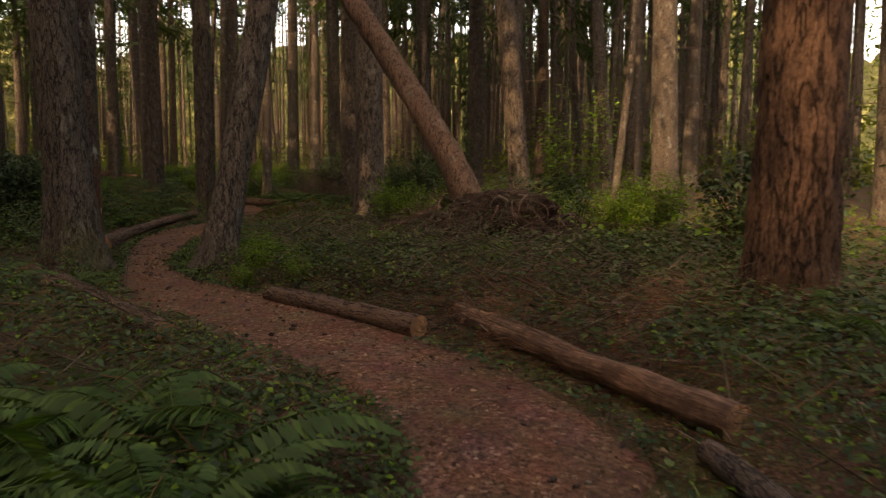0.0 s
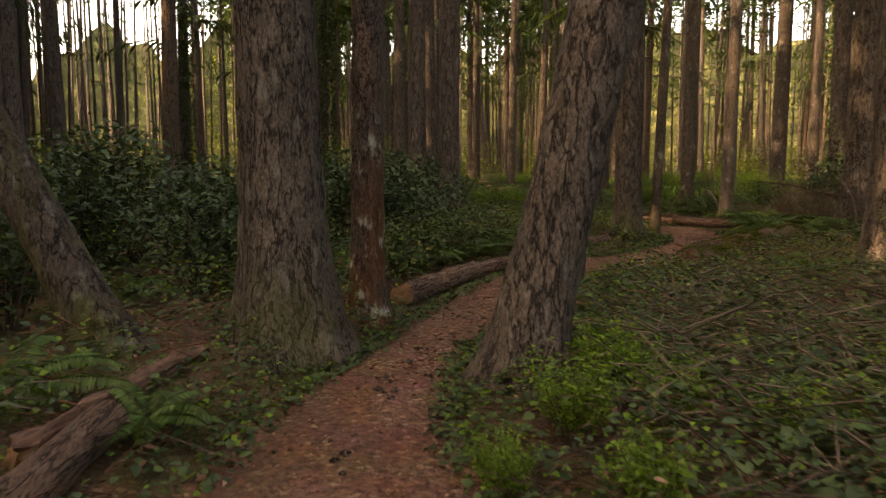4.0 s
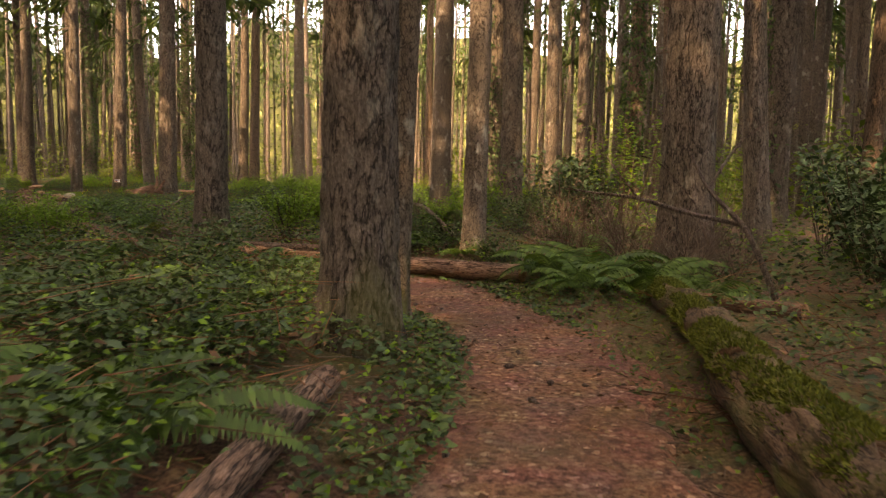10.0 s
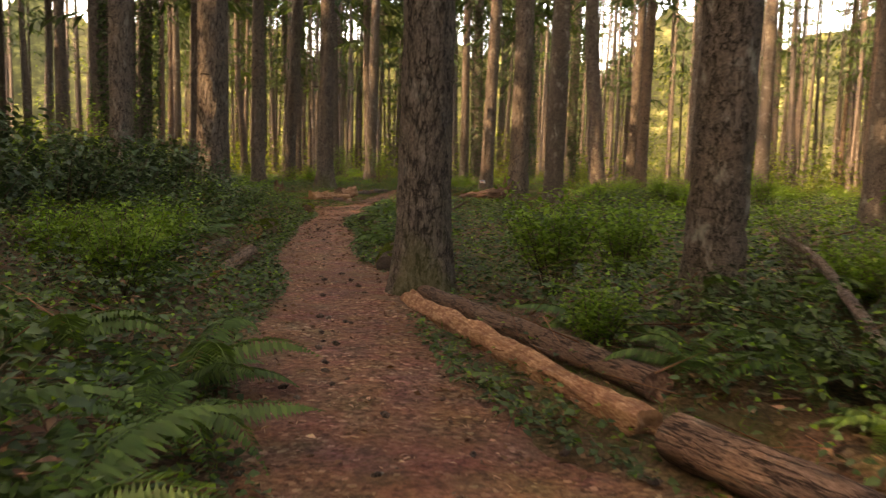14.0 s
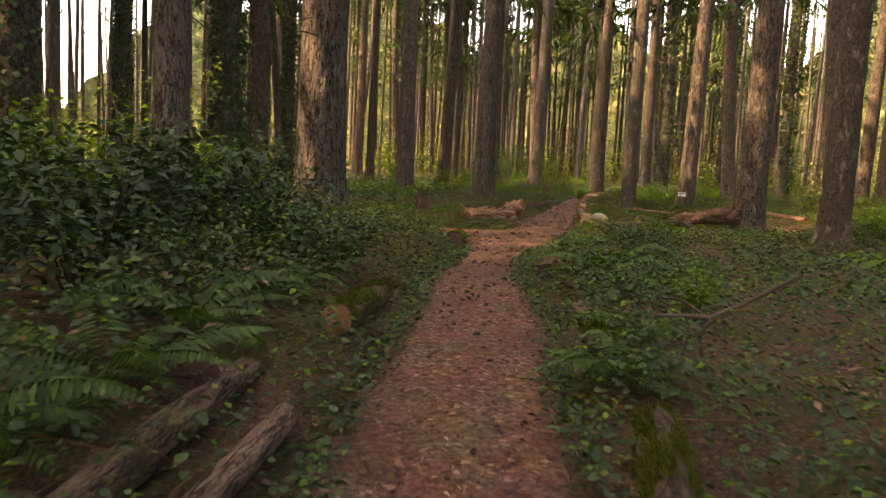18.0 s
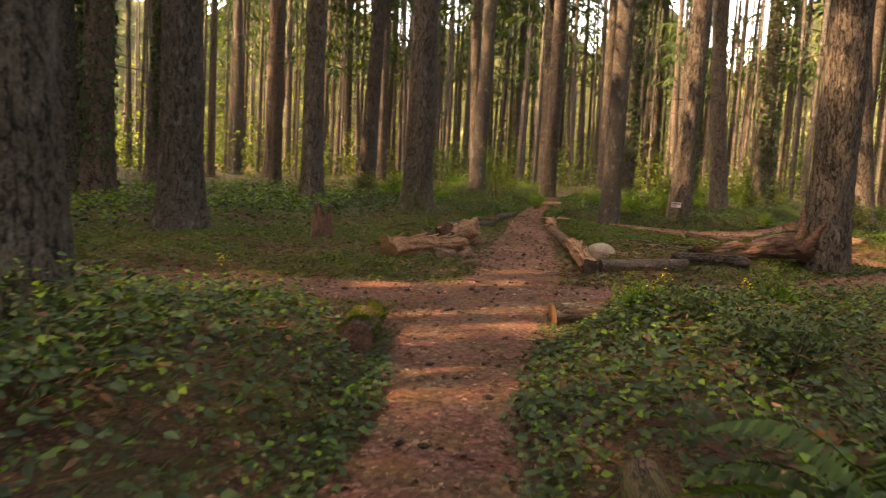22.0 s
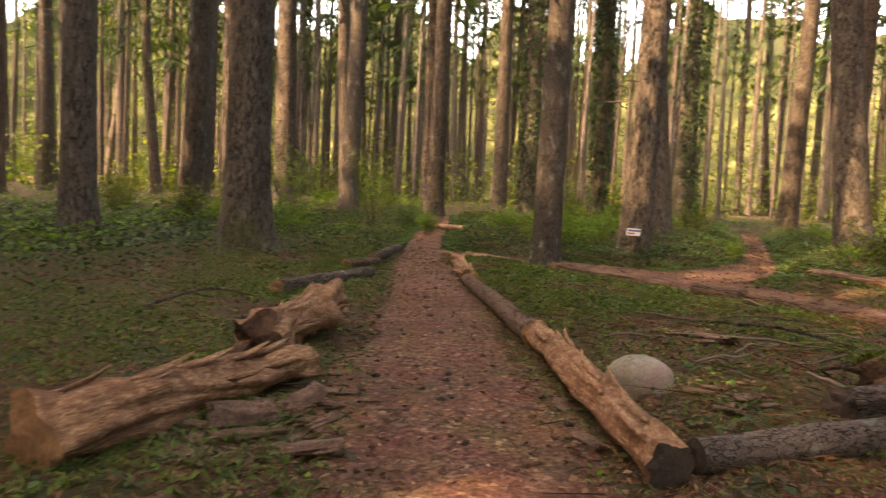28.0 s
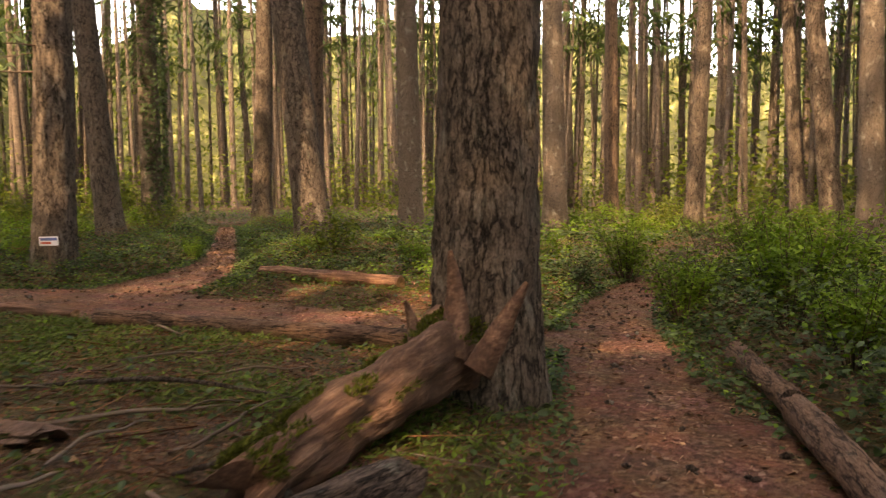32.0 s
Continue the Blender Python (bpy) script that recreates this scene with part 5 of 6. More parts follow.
for k, (kind, x, y, s) in enumerate([
        ("light", -8.1, 25.75, 0.95), ("light", -7.7, 26.5, 0.9), ("light", -10.9, 23.05, 0.75), ("light", -10.3, 22.6, 0.7), ("light", -11.3, 23.6, 0.75), ("light", -11.4, 22.6, 0.7), ("light", -11.9, 23.3, 0.6),
        ("dark", -6.6, 9.6, 1.15), ("dark", -7.3, 10.8, 1.25), ("dark", -6.2, 7.4, 1.0), ("dark", -8.4, 9.2, 1.3), ("dark", -7.2, 6.2, 1.1), ("dark", -8.8, 12.2, 1.2), ("dark", -9.6, 10.5, 1.6),
        ("green", -5.9, 11.4, 0.9), ("green", -6.3, 13.2, 0.9), ("dark", -14.6, 24.3, 1.15), ("dark", -15.8, 25.6, 1.2), ("dark", -16.3, 27.2, 1.15), ("green", -14.9, 25.9, 1.0), ("green", -16.0, 28.0, 1.0),
        ("dark", -14.0, 22.8, 1.25), ("dark", -15.9, 23.2, 1.5), ("green", -17.3, 28.6, 0.95), ("green", -17.9, 29.6, 0.8), ("light", -16.9, 26.0, 1.25), ("light", -18.3, 27.6, 1.35), ("light", -19.6, 28.9, 1.3),
        ("light", -19.2, 26.1, 1.7), ("layer", -20.5, 28.0, 0.8), ("layer", -19.0, 24.4, 0.9), ("green", -18.9, 31.0, 0.5), ("green", -19.3, 30.4, 0.7), ("green", -20.4, 30.2, 0.7),
        ("dark", -6.9, 13.7, 0.95), ("green", -7.0, 15.2, 1.05), ("green", -5.9, 12.7, 0.7), ("dark", -7.8, 13.2, 1.3), ("green", -6.3, 17.0, 0.8), ("dark", -8.2, 15.0, 1.3), ("green", 0.6, 9.2, 0.5), ("green", 3.2, 8.8, 0.55), ("light", 0.2, 9.2, 0.55), ("green", 3.9, 8.0, 0.6), ("green", -5.0, 23.2, 0.6), ("green", -5.7, 23.7, 0.6), ("light", -6.6, 23.5, 0.45), ("green", -4.4, 22.6, 0.5), ("light", -5.3, 24.3, 0.5), ("light", 2.9, 10.6, 0.8), ("light", 1.9, 7.9, 0.5), ("light", 0.7, 11.2, 0.9), ("light", 4.3, 11.5, 1.1), ("light", 5.2, 12.6, 1.2), ("dark", 2.9, 12.0, 1.1), ("green", 3.9, 9.4, 0.7), ("green", 5.4, 7.2, 0.9), ("dark", 6.2, 9.5, 1.4), ("light", 0.0, 13.5, 1.0),
        ("light", -1.2, 7.9, 0.45), ("light", -0.6, 7.4, 0.4), ("light", -1.25, 7.3, 0.33), ("light", -0.2, 8.3, 0.45), ("light", 0.3, 7.1, 0.36), ("light", -0.9, 8.4, 0.42), ("light", 0.9, 7.9, 0.4), ("light", -1.3, 8.6, 0.5), ("green", 0.3, 7.6, 0.5), ("green", 1.6, 7.2, 0.5), ("green", -5.8, 17.3, 0.6), ("green", -6.6, 17.6, 0.85), ("green", -7.3, 19.9, 0.9), ("green", -6.0, 18.6, 0.7),
        ("light", -17.2, 34.2, 0.42), ("green", -16.4, 34.0, 0.6), ("green", -15.6, 33.2, 0.65), ("light", -16.3, 34.9, 0.5), ("green", -14.6, 32.0, 0.6), ("green", -13.4, 31.0, 0.6), ("light", -12.5, 29.6, 0.5),
        ("green", -15.0, 40.6, 0.7), ("green", -14.6, 42.2, 0.8), ("light", -14.0, 43.8, 0.95), ("light", -13.2, 41.8, 0.9), ("light", -12.2, 43.0, 1.0), ("green", -14.9, 44.6, 0.8), ("light", -13.6, 46.2, 1.0),
        ("light", -11.2, 45.2, 1.1), ("light", -12.0, 40.2, 0.9), ("green", -13.8, 39.4, 0.8), ("layer", -12.8, 48.4, 0.6), ("light", -15.2, 47.0, 0.9), ("green", -16.2, 46.2, 0.55),
        ("light", -22.4, 50.9, 0.45), ("light", -20.2, 50.0, 0.5), ("light", -25.0, 49.6, 0.5), ("light", -26.3, 48.6, 0.5), ("green", -19.0, 48.6, 0.6), ("light", -18.2, 47.6, 0.6), ("light", -27.6, 49.8, 0.55),
        ("layer", -32.0, 47.0, 0.8), ("layer", -30.6, 48.6, 0.8), ("light", -29.8, 49.8, 0.6),
        ("layer", -34.5, 50.0, 0.9), ("green", -15.55, 40.1, 0.5), ("light", -15.25, 41.3, 0.7), ("light", -14.9, 42.9, 0.95), ("green", -15.45, 38.9, 0.55), ("light", -14.4, 40.1, 0.85), ("light", -15.6, 43.6, 0.75), ("green", -17.1, 34.3, 0.4), ("green", -16.9, 34.75, 0.42),
        ("dark", -0.6, 20.2, 1.0), ("dark", -0.2, 22.0, 1.2), ("green", -3.2, 24.2, 0.8), ("green", -4.2, 25.6, 0.9), ("light", -5.0, 26.8, 1.0), ("green", -1.0, 18.6, 0.8), ("dark", 0.6, 24.5, 1.4), ("dark", -3.4, 27.4, 1.3)]):
    bush(kind, x, y, s, k * 67.0)
more = scatter(70, 5.5, 22.0, 1100, lambda x, y: 1.0 * ((x > -28) | (y < 28) | (y > 52)))
for k, (x, y) in enumerate(more):
    kind = ("low", "green", "far", "low", "layer", "far")[k % 6]
    if kind == "far" and float(off_trail(x, y)[0]) < 15:
        kind = "low"
    bush(kind, float(x), float(y), 0.8 + 0.5 * ((k * 13) % 10) / 10, k * 51.0)
verge = scatter(70, 1.2, 16.0, 1150, lambda x, y: (y > 44) * 1.0)
for k, (x, y) in enumerate(verge):
    bush(("low", "low", "low", "far")[k % 4], float(x), float(y), (0.6, 0.85, 1.05, 0.45)[k % 4], k * 77.0)


def far_understorey():
    """The leafy layer under the far trunks, too deep in the woods to tell bush from bush."""
    r = np.random.default_rng(1200)
    c = np.c_[r.uniform(-80, 38, 1200), r.uniform(-5, 110, 1200)]
    c = c[off_trail(c[:, 0], c[:, 1]) > 18][:330]
    s = 0.8 + 1.3 * r.random(len(c))
    k = np.repeat(np.arange(len(c)), 190)
    q = r.normal(0, 1, (len(k), 3)) * np.array([0.75, 0.75, 0.0]) * s[k][:, None]
    h = s[k] * 2.3 * r.random(len(k)) ** 1.2 * np.exp(-0.35 * (q[:, 0] ** 2 + q[:, 1] ** 2) / s[k] ** 2)
    p = np.c_[c[k, 0] + q[:, 0], c[k, 1] + q[:, 1], 0.15 + h]
    ln = 0.2 + 0.2 * r.random(len(k))
    v, f = leaves(p, r.random(len(k)) * 6.283, (r.random(len(k)) - 0.6) * 1.2, (r.random(len(k)) - 0.5) * 1.2, ln, ln * 0.6, 0.1, "four")
    tagged(new("far_understorey", mesh_of("far_understorey", v, f, FAR_LEAF)), "light green understorey between the far trunks", "undergrowth", kind="stuff")


far_understorey()


# distant foliage between the far trunks
def far_woods():
    r = np.random.default_rng(1300)
    c = np.c_[r.uniform(-105, 60, 9000), r.uniform(-20, 135, 9000)]
    d = off_trail(c[:, 0], c[:, 1])
    c = c[(d > 30) & (d < 62)][:3000]
    h = 16.0 * r.random(len(c)) ** 1.3 * np.where((c[:, 0] < -42) & (c[:, 1] > 22) & (c[:, 1] < 62), 0.2, 1.0)
    k = np.repeat(np.arange(len(c)), 18)
    p = np.c_[c[k], h[k]] + r.normal(0, 1, (len(k), 3)) * np.array([1.3, 1.3, 0.8])
    p[:, 2] = np.maximum(p[:, 2], 0.1)
    ln = 0.28 + 0.3 * r.random(len(k))
    v, f = leaves(p, r.random(len(k)) * 6.283, (r.random(len(k)) - 0.6) * 1.4, (r.random(len(k)) - 0.5) * 1.5, ln, ln * 0.55, 0.1, "four")
    tagged(new("far_woods", mesh_of("far_woods", v, f, FAR_LEAF)), "sunlit yellow-green foliage of distant woods", "woods", kind="stuff")


far_woods()


def far_trunks():
    """Rows of stems too deep in the woods to count."""
    r = np.random.default_rng(1350)
    c = np.c_[r.uniform(-95, 50, 4000), r.uniform(-20, 125, 4000)]
    d = off_trail(c[:, 0], c[:, 1])
    c = c[(d > 24) & (d < 58)][:560]
    w = np.c_[r.normal(0, 0.02, (len(c), 2)), np.ones(len(c))]
    v, f = sticks(np.c_[c, np.full(len(c), -0.2)], w, np.full(len(c), 24.0), 0.1 + 0.16 * r.random(len(c)), 8, 0.0, 4)
    tagged(new("far_trunks", mesh_of("far_trunks", v, f, BARK, True)), "grey-brown bare stems of distant firs", "woods", kind="stuff")


far_trunks()


def backdrop():
    """The far edge of the woods: a closed, faintly glowing wall of distant leaves with an uneven top."""
    m, n, l, p = material("glowing_woodland")
    v = place(n, l)
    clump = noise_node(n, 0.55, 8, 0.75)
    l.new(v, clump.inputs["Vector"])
    # bright tones paint in sunlit leaves and sky between the dark clumps
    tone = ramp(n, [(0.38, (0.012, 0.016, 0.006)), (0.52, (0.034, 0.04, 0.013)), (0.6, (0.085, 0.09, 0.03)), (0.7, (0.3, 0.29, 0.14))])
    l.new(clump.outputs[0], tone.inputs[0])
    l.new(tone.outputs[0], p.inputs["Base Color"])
    # the wall glows in its own tones, as little sun reaches it
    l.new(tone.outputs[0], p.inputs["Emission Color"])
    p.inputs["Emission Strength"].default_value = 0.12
    p.inputs["Roughness"].default_value = 1.0
    a = np.linspace(0, 2 * np.pi, 480, endpoint=False)
    rows = []
    for f in (0.0, 0.25, 0.5, 0.75, 1.0):
        top = 13 + 10 * wavy(lattice(5, 2, 60), a / 6.283 * 60, a * 0) + 5 * wavy(lattice(6, 2, 240), a / 6.283 * 240, a * 0)
        for way, wide, dip in ((172, 8, 0.7), (76, 14, 0.2)):
            top = top * (1 - dip * np.exp(-((np.degrees(a) - way) / wide) ** 2))
        rad = 92 + 5 * wavy(lattice(7, 3, 90), a / 6.283 * 90, a * 0 + f)
        rows.append(np.c_[-16 + np.cos(a) * rad, 36 + np.sin(a) * rad, f * top - 0.2])
    vv = np.vstack(rows)
    i = (np.arange(4)[:, None] * 480 + np.arange(480)).ravel()
    j = (np.arange(4)[:, None] * 480 + (np.arange(480) + 1) % 480).ravel()
    tagged(new("backdrop", mesh_of("backdrop", vv, np.c_[i, j, j + 480, i + 480], m)), "glowing wall of distant yellow-green woodland", "backdrop", kind="structure")


backdrop()


# ---- single things ----
def tube(name, points, radii, mat, sides=8):
    pts = np.array(points, float)
    s = np.linspace(0, len(pts) - 1, (len(pts) - 1) * 6 + 1)
    i = np.clip(np.floor(s).astype(int), 0, len(pts) - 2)
    f = (s - i)[:, None]
    p0, p1, p2, p3 = pts[np.maximum(i - 1, 0)], pts[i], pts[i + 1], pts[np.minimum(i + 2, len(pts) - 1)]
    line = 0.5 * (2 * p1 + (p2 - p0) * f + (2 * p0 - 5 * p1 + 4 * p2 - p3) * f ** 2 + (3 * p1 - p0 - 3 * p2 + p3) * f ** 3)
    rad = np.interp(s, np.arange(len(pts)), radii)
    d = np.gradient(line, axis=0)
    d /= np.linalg.norm(d, axis=1)[:, None]
    ref = np.where(np.abs(d[:, 2:3]) < 0.9, np.array([[0, 0, 1.0]]), np.array([[1.0, 0, 0]]))
    a = np.cross(d, ref)
    a /= np.linalg.norm(a, axis=1)[:, None]
    b = np.cross(a, d)
    ang = np.arange(sides) * 2 * np.pi / sides
    wob = 1 + 0.12 * (np.random.default_rng(len(pts)).random((len(line), sides)) - 0.5)
    ring = line[:, None] + (a[:, None] * np.cos(ang)[None, :, None] + b[:, None] * np.sin(ang)[None, :, None]) * (rad[:, None] * wob)[..., None]
    k = (np.arange(len(line) - 1)[:, None] * sides + np.arange(sides)).ravel()
    q = (np.arange(len(line) - 1)[:, None] * sides + (np.arange(sides) + 1) % sides).ravel()
    return mesh_of(name, ring.reshape(-1, 3), np.c_[k, q, q + sides, k + sides], mat, True)


# uprooted fir leaning over its root mound
ob = new("uprooted_tree")
part("trunk", tube("trunk", [(1.62, 10.15, 0.75), (1.35, 10.4, 1.45), (0.85, 10.8, 2.3), (0.33, 11.22, 3.12), (-0.62, 11.89, 4.55), (-2.2, 13.0, 7.0), (-4.4, 14.6, 10.5)], [0.3, 0.23, 0.21, 0.2, 0.19, 0.17, 0.12], LOG_BARK, 16), ob)
r9 = np.random.default_rng(77)
for k in range(34):
    a = r9.uniform(0, 6.28)
    o = np.array([1.65, 10.15, 0.7])
    tip = o + np.array([math.cos(a) * r9.uniform(0.4, 1.0), math.sin(a) * r9.uniform(0.3, 0.7) - 0.2, r9.uniform(-0.55, 0.45)])
    midp = (o + tip) / 2 + r9.normal(0, 0.1, 3)
    part("root", tube("root", [o, midp, tip], [0.045, 0.022, 0.006], LOG_DARK if k % 3 else WOOD_RED, 6), ob)
tagged(ob, "uprooted grey fir leaning from its torn root mound", "tree")


# the torn root plate: a dark clod of earth with roots hanging out of its face
def root_plate(x, y, z, sx, sy, sz):
    bm = bmesh.new()
    bmesh.ops.create_icosphere(bm, subdivisions=5, radius=1.0)
    for v in bm.verts:
        n = v.co.normalized()
        k = 1 + 0.3 * noise.noise(n * 1.7 + Vector((5, 2, 8))) + 0.16 * noise.noise(n * 4.5) + 0.06 * noise.noise(n * 13)
        v.co = Vector((n.x * sx, n.y * sy, n.z * sz)) * k
    me = bpy.data.meshes.new("earth_clod")
    bm.to_mesh(me)
    bm.free()
    me.materials.append(CLOD)
    clod = new("root_mound")
    clod.matrix_basis = pose(x, y, z)
    part("earth_clod", me, clod)
    r = np.random.default_rng(78)
    for k in range(46):
        u, w = r.uniform(-0.95, 0.95), r.uniform(-0.3, 0.95)
        face = math.sqrt(max(0.05, 1 - u * u * 0.8 - w * w * 0.6))
        o = np.array([u * sx, -sy * face * 0.8, w * sz])
        tip = o + np.array([r.normal(0.15 * u, 0.2), -r.uniform(0.08, 0.4), -r.uniform(-0.15, 0.55)])
        mid = (o + tip) / 2 + np.array([r.normal(0, 0.07), -r.uniform(0, 0.12), r.uniform(0, 0.1)])
        part("root", tube("root", [o, mid, tip], [r.uniform(0.01, 0.03), 0.012, 0.003], (LOG_DARK, WOOD_RED, TWIG)[k % 3], 6), clod)
    return tagged(clod, "dark torn root mound with hanging roots", "root mound")


root_plate(2.15, 10.0, 0.5, 1.05, 0.45, 0.62)
ob = new("dead_branch")
part("bough", tube("bough", [(-5.95, 25.1, gz(-5.95, 25.1) + 0.35), (-5.55, 24.3, gz(-5.5, 24.3) + 0.33), (-5.05, 23.35, gz(-5.05, 23.35) + 0.2)], [0.02, 0.03, 0.034], LOG_GREY, 8), ob)
tagged(ob, "grey fallen pole lying in the undergrowth", "branch")
log("log", (0.1, 10.6), (1.2, 10.2), 0.08, 0.07, LOG_BARK, "short log lying on the root mound", seed=50, lift=0.15)

ob = new("leaning_sapling")
part("trunk", tube("trunk", [(-3.39, 12.5, -0.12), (-3.36, 12.43, 0.1), (-3.27, 12.25, 0.68), (-3.17, 12.05, 1.3), (-3.09, 11.92, 1.75), (-2.95, 11.66, 2.65), (-2.7, 11.3, 4.4), (-2.4, 11.0, 7.0)], [0.05, 0.036, 0.03, 0.027, 0.031, 0.026, 0.022, 0.014], LOG_DARK, 12), ob)
part("knot", tube("knot", [(-3.11, 11.95, 1.66), (-3.06, 11.93, 1.75), (-3.03, 11.9, 1.8)], [0.032, 0.042, 0.02], LOG_DARK, 10), ob)
part("side_twig", tube("side_twig", [(-3.17, 12.05, 1.3), (-3.1, 12.1, 1.42), (-3.04, 12.18, 1.66)], [0.012, 0.008, 0.003], LOG_DARK, 7), ob)
tagged(ob, "thin dark leaning sapling at the trail edge", "tree")
ob = new("sapling")
part("trunk", tube("trunk", [(5.1, 16.1, 0.0), (5.13, 16.13, 0.75), (5.28, 16.29, 2.01), (5.5, 16.54, 4.0), (5.58, 16.7, 5.32), (5.7, 17.0, 8.0)], [0.11, 0.1, 0.09, 0.08, 0.07, 0.04], BARK_SMOOTH, 10), ob)
tagged(ob, "slender bare sapling deep in the undergrowth", "tree")
ob = new("sapling")
part("trunk", tube("trunk", [(-9.0, 17.2, 0.0), (-8.95, 17.25, 0.8), (-9.0, 17.2, 1.7), (-9.1, 17.1, 3.6)], [0.05, 0.045, 0.04, 0.02], LOG_DARK, 8), ob)
part("stem", tube("stem", [(-8.6, 16.9, 0.0), (-8.3, 17.0, 0.6), (-7.9, 17.1, 1.3)], [0.03, 0.025, 0.012], LOG_DARK, 8), ob)
tagged(ob, "two thin bare stems among the ferns", "sapling")

ob = new("dead_branch")
for pts, rad in (([(-1.71, 20.45, 0.12), (-1.84, 21.09, 0.73), (-2.15, 21.51, 1.16), (-2.3, 21.73, 1.52)], [0.035, 0.03, 0.022, 0.01]),
                 ([(-2.15, 21.51, 1.16), (-1.75, 21.8, 1.69), (-1.12, 21.91, 2.13)], [0.022, 0.016, 0.007]),
                 ([(-1.84, 21.2, 0.8), (-2.41, 21.35, 0.91), (-2.93, 21.11, 1.05), (-3.36, 20.97, 1.1), (-3.74, 20.84, 1.15)], [0.03, 0.025, 0.02, 0.014, 0.005]),
                 ([(-2.93, 21.11, 1.05), (-3.2, 21.3, 1.4), (-3.3, 21.5, 1.6)], [0.012, 0.008, 0.004]),
                 ([(-2.3, 21.4, 1.0), (-2.7, 21.6, 1.45), (-3.1, 21.7, 1.5)], [0.012, 0.008, 0.004])):
    part("bough", tube("bough", pts, rad, LOG_DARK, 7), ob)
tagged(ob, "bare dark dead branch arching over the ferns", "branch")
ob = new("dead_branch")
part("bough", tube("bough", [(-11.35, 28.9, 0.72), (-11.6, 28.6, 0.5), (-11.8, 28.4, 0.34), (-11.85, 28.3, 0.12)], [0.012, 0.016, 0.02, 0.02], TWIG, 7), ob)
part("bough", tube("bough", [(-11.76, 28.45, 0.4), (-11.9, 28.35, 0.5), (-12.0, 28.2, 0.52)], [0.012, 0.009, 0.004], TWIG, 7), ob)
tagged(ob, "grey forked dead branch over the ground cover", "branch")
ob = new("dead_branch")
part("bough", tube("bough", [(-11.7, 27.72, 0.5), (-11.47, 27.94, 0.5), (-11.49, 27.9, 0.38), (-11.42, 27.95, 0.1)], [0.01, 0.013, 0.014, 0.014], TWIG, 7), ob)
tagged(ob, "pale crooked dead twig in the ground cover", "branch")
for a, b, h in (((-24.3, 37.7), (-24.15, 38.9), 0.16), ((-22.9, 37.4), (-23.1, 38.0), 0.12), ((-18.6, 38.9), (-19.2, 39.3), 0.15), ((-20.6, 40.9), (-18.9, 40.6), 0.1)):
    ob = new("stick")
    mid = ((a[0] + b[0]) / 2 + 0.05, (a[1] + b[1]) / 2, gz(*a) + h)
    part("stem", tube("stem", [(*a, gz(*a) + 0.02), mid, (*b, gz(*b) + 0.03)], [0.014, 0.016, 0.008], LOG_DARK, 7), ob)
    tagged(ob, "grey bent fallen stick on mossy ground", "stick", "sticks on the mossy floor")


# the pale boulder
def boulder(x, y, sx, sy, sz):
    bm = bmesh.new()
    bmesh.ops.create_icosphere(bm, subdivisions=5, radius=1.0)
    for v in bm.verts:
        n = v.co.normalized()
        k = 1 + 0.10 * noise.noise(n * 1.3 + Vector((3, 1, 2))) + 0.03 * noise.noise(n * 4) + 0.006 * noise.noise(n * 16)
        v.co = Vector((n.x * sx, n.y * sy, (max(n.z, -0.55)) * sz)) * k
    me = bpy.data.meshes.new("boulder")
    bm.to_mesh(me)
    bm.free()
    for p in me.polygons:
        p.use_smooth = True
    me.materials.append(STONE)
    ob = new("boulder", me)
    ob.matrix_basis = pose(x, y, gz(x, y) + sz * 0.36, 0, 0, 25)
    return tagged(ob, "rounded pale grey boulder beside the border log", "boulder")


boulder(-20.02, 38.2, 0.2, 0.165, 0.17)


# broken stump
def stump(x, y, r, h):
    segs, rings = 36, 16
    z, t = np.meshgrid(np.linspace(0, 1, rings), np.linspace(0, 2 * np.pi, segs, endpoint=False), indexing="ij")
    rag = 0.55 + 0.45 * wavy(lattice(91, 3, 9), t / 6.283 * 9, z * 0) + 0.18 * wavy(lattice(92, 3, 18), t / 6.283 * 18, z * 0)
    rad = r * (1 + 0.75 * np.exp(-z * 4) * (0.8 + 0.25 * np.cos(4 * t))) * (1 - 0.25 * z) * (1 + 0.12 * (wavy(lattice(93, 12, 12), t / 6.283 * 12, z * 5) - 0.5))
    v = np.stack([rad * np.cos(t), rad * np.sin(t), z * h * rag - 0.08], axis=-1).reshape(-1, 3)
    i = (np.arange(rings - 1)[:, None] * segs + np.arange(segs)).ravel()
    j = (np.arange(rings - 1)[:, None] * segs + (np.arange(segs) + 1) % segs).ravel()
    ob = new("stump")
    ob.matrix_basis = pose(x, y, gz(x, y))
    part("shell", mesh_of("shell", v, np.c_[i, j, j + segs, i + segs], WOOD_RED, True), ob)
    top = v.reshape(rings, segs, 3)[-1]
    inner = top * np.array([0.55, 0.55, 0.6])
    cv = np.vstack([top, inner, [[0, 0, h * 0.25]]])
    k, k1 = np.arange(segs), (np.arange(segs) + 1) % segs
    me = bpy.data.meshes.new("rotten_core")
    me.from_pydata(cv.tolist(), [], [[p, q, q + segs, p + segs] for p, q in zip(k, k1)] + [[p + segs, q + segs, 2 * segs] for p, q in zip(k, k1)])
    me.materials.append(WOOD_DARK_END)
    part("rotten_core", me, ob, "dark hollow core")
    return tagged(ob, "short broken reddish stump with jagged top", "stump")


stump(-23.45, 35.7, 0.18, 0.6)


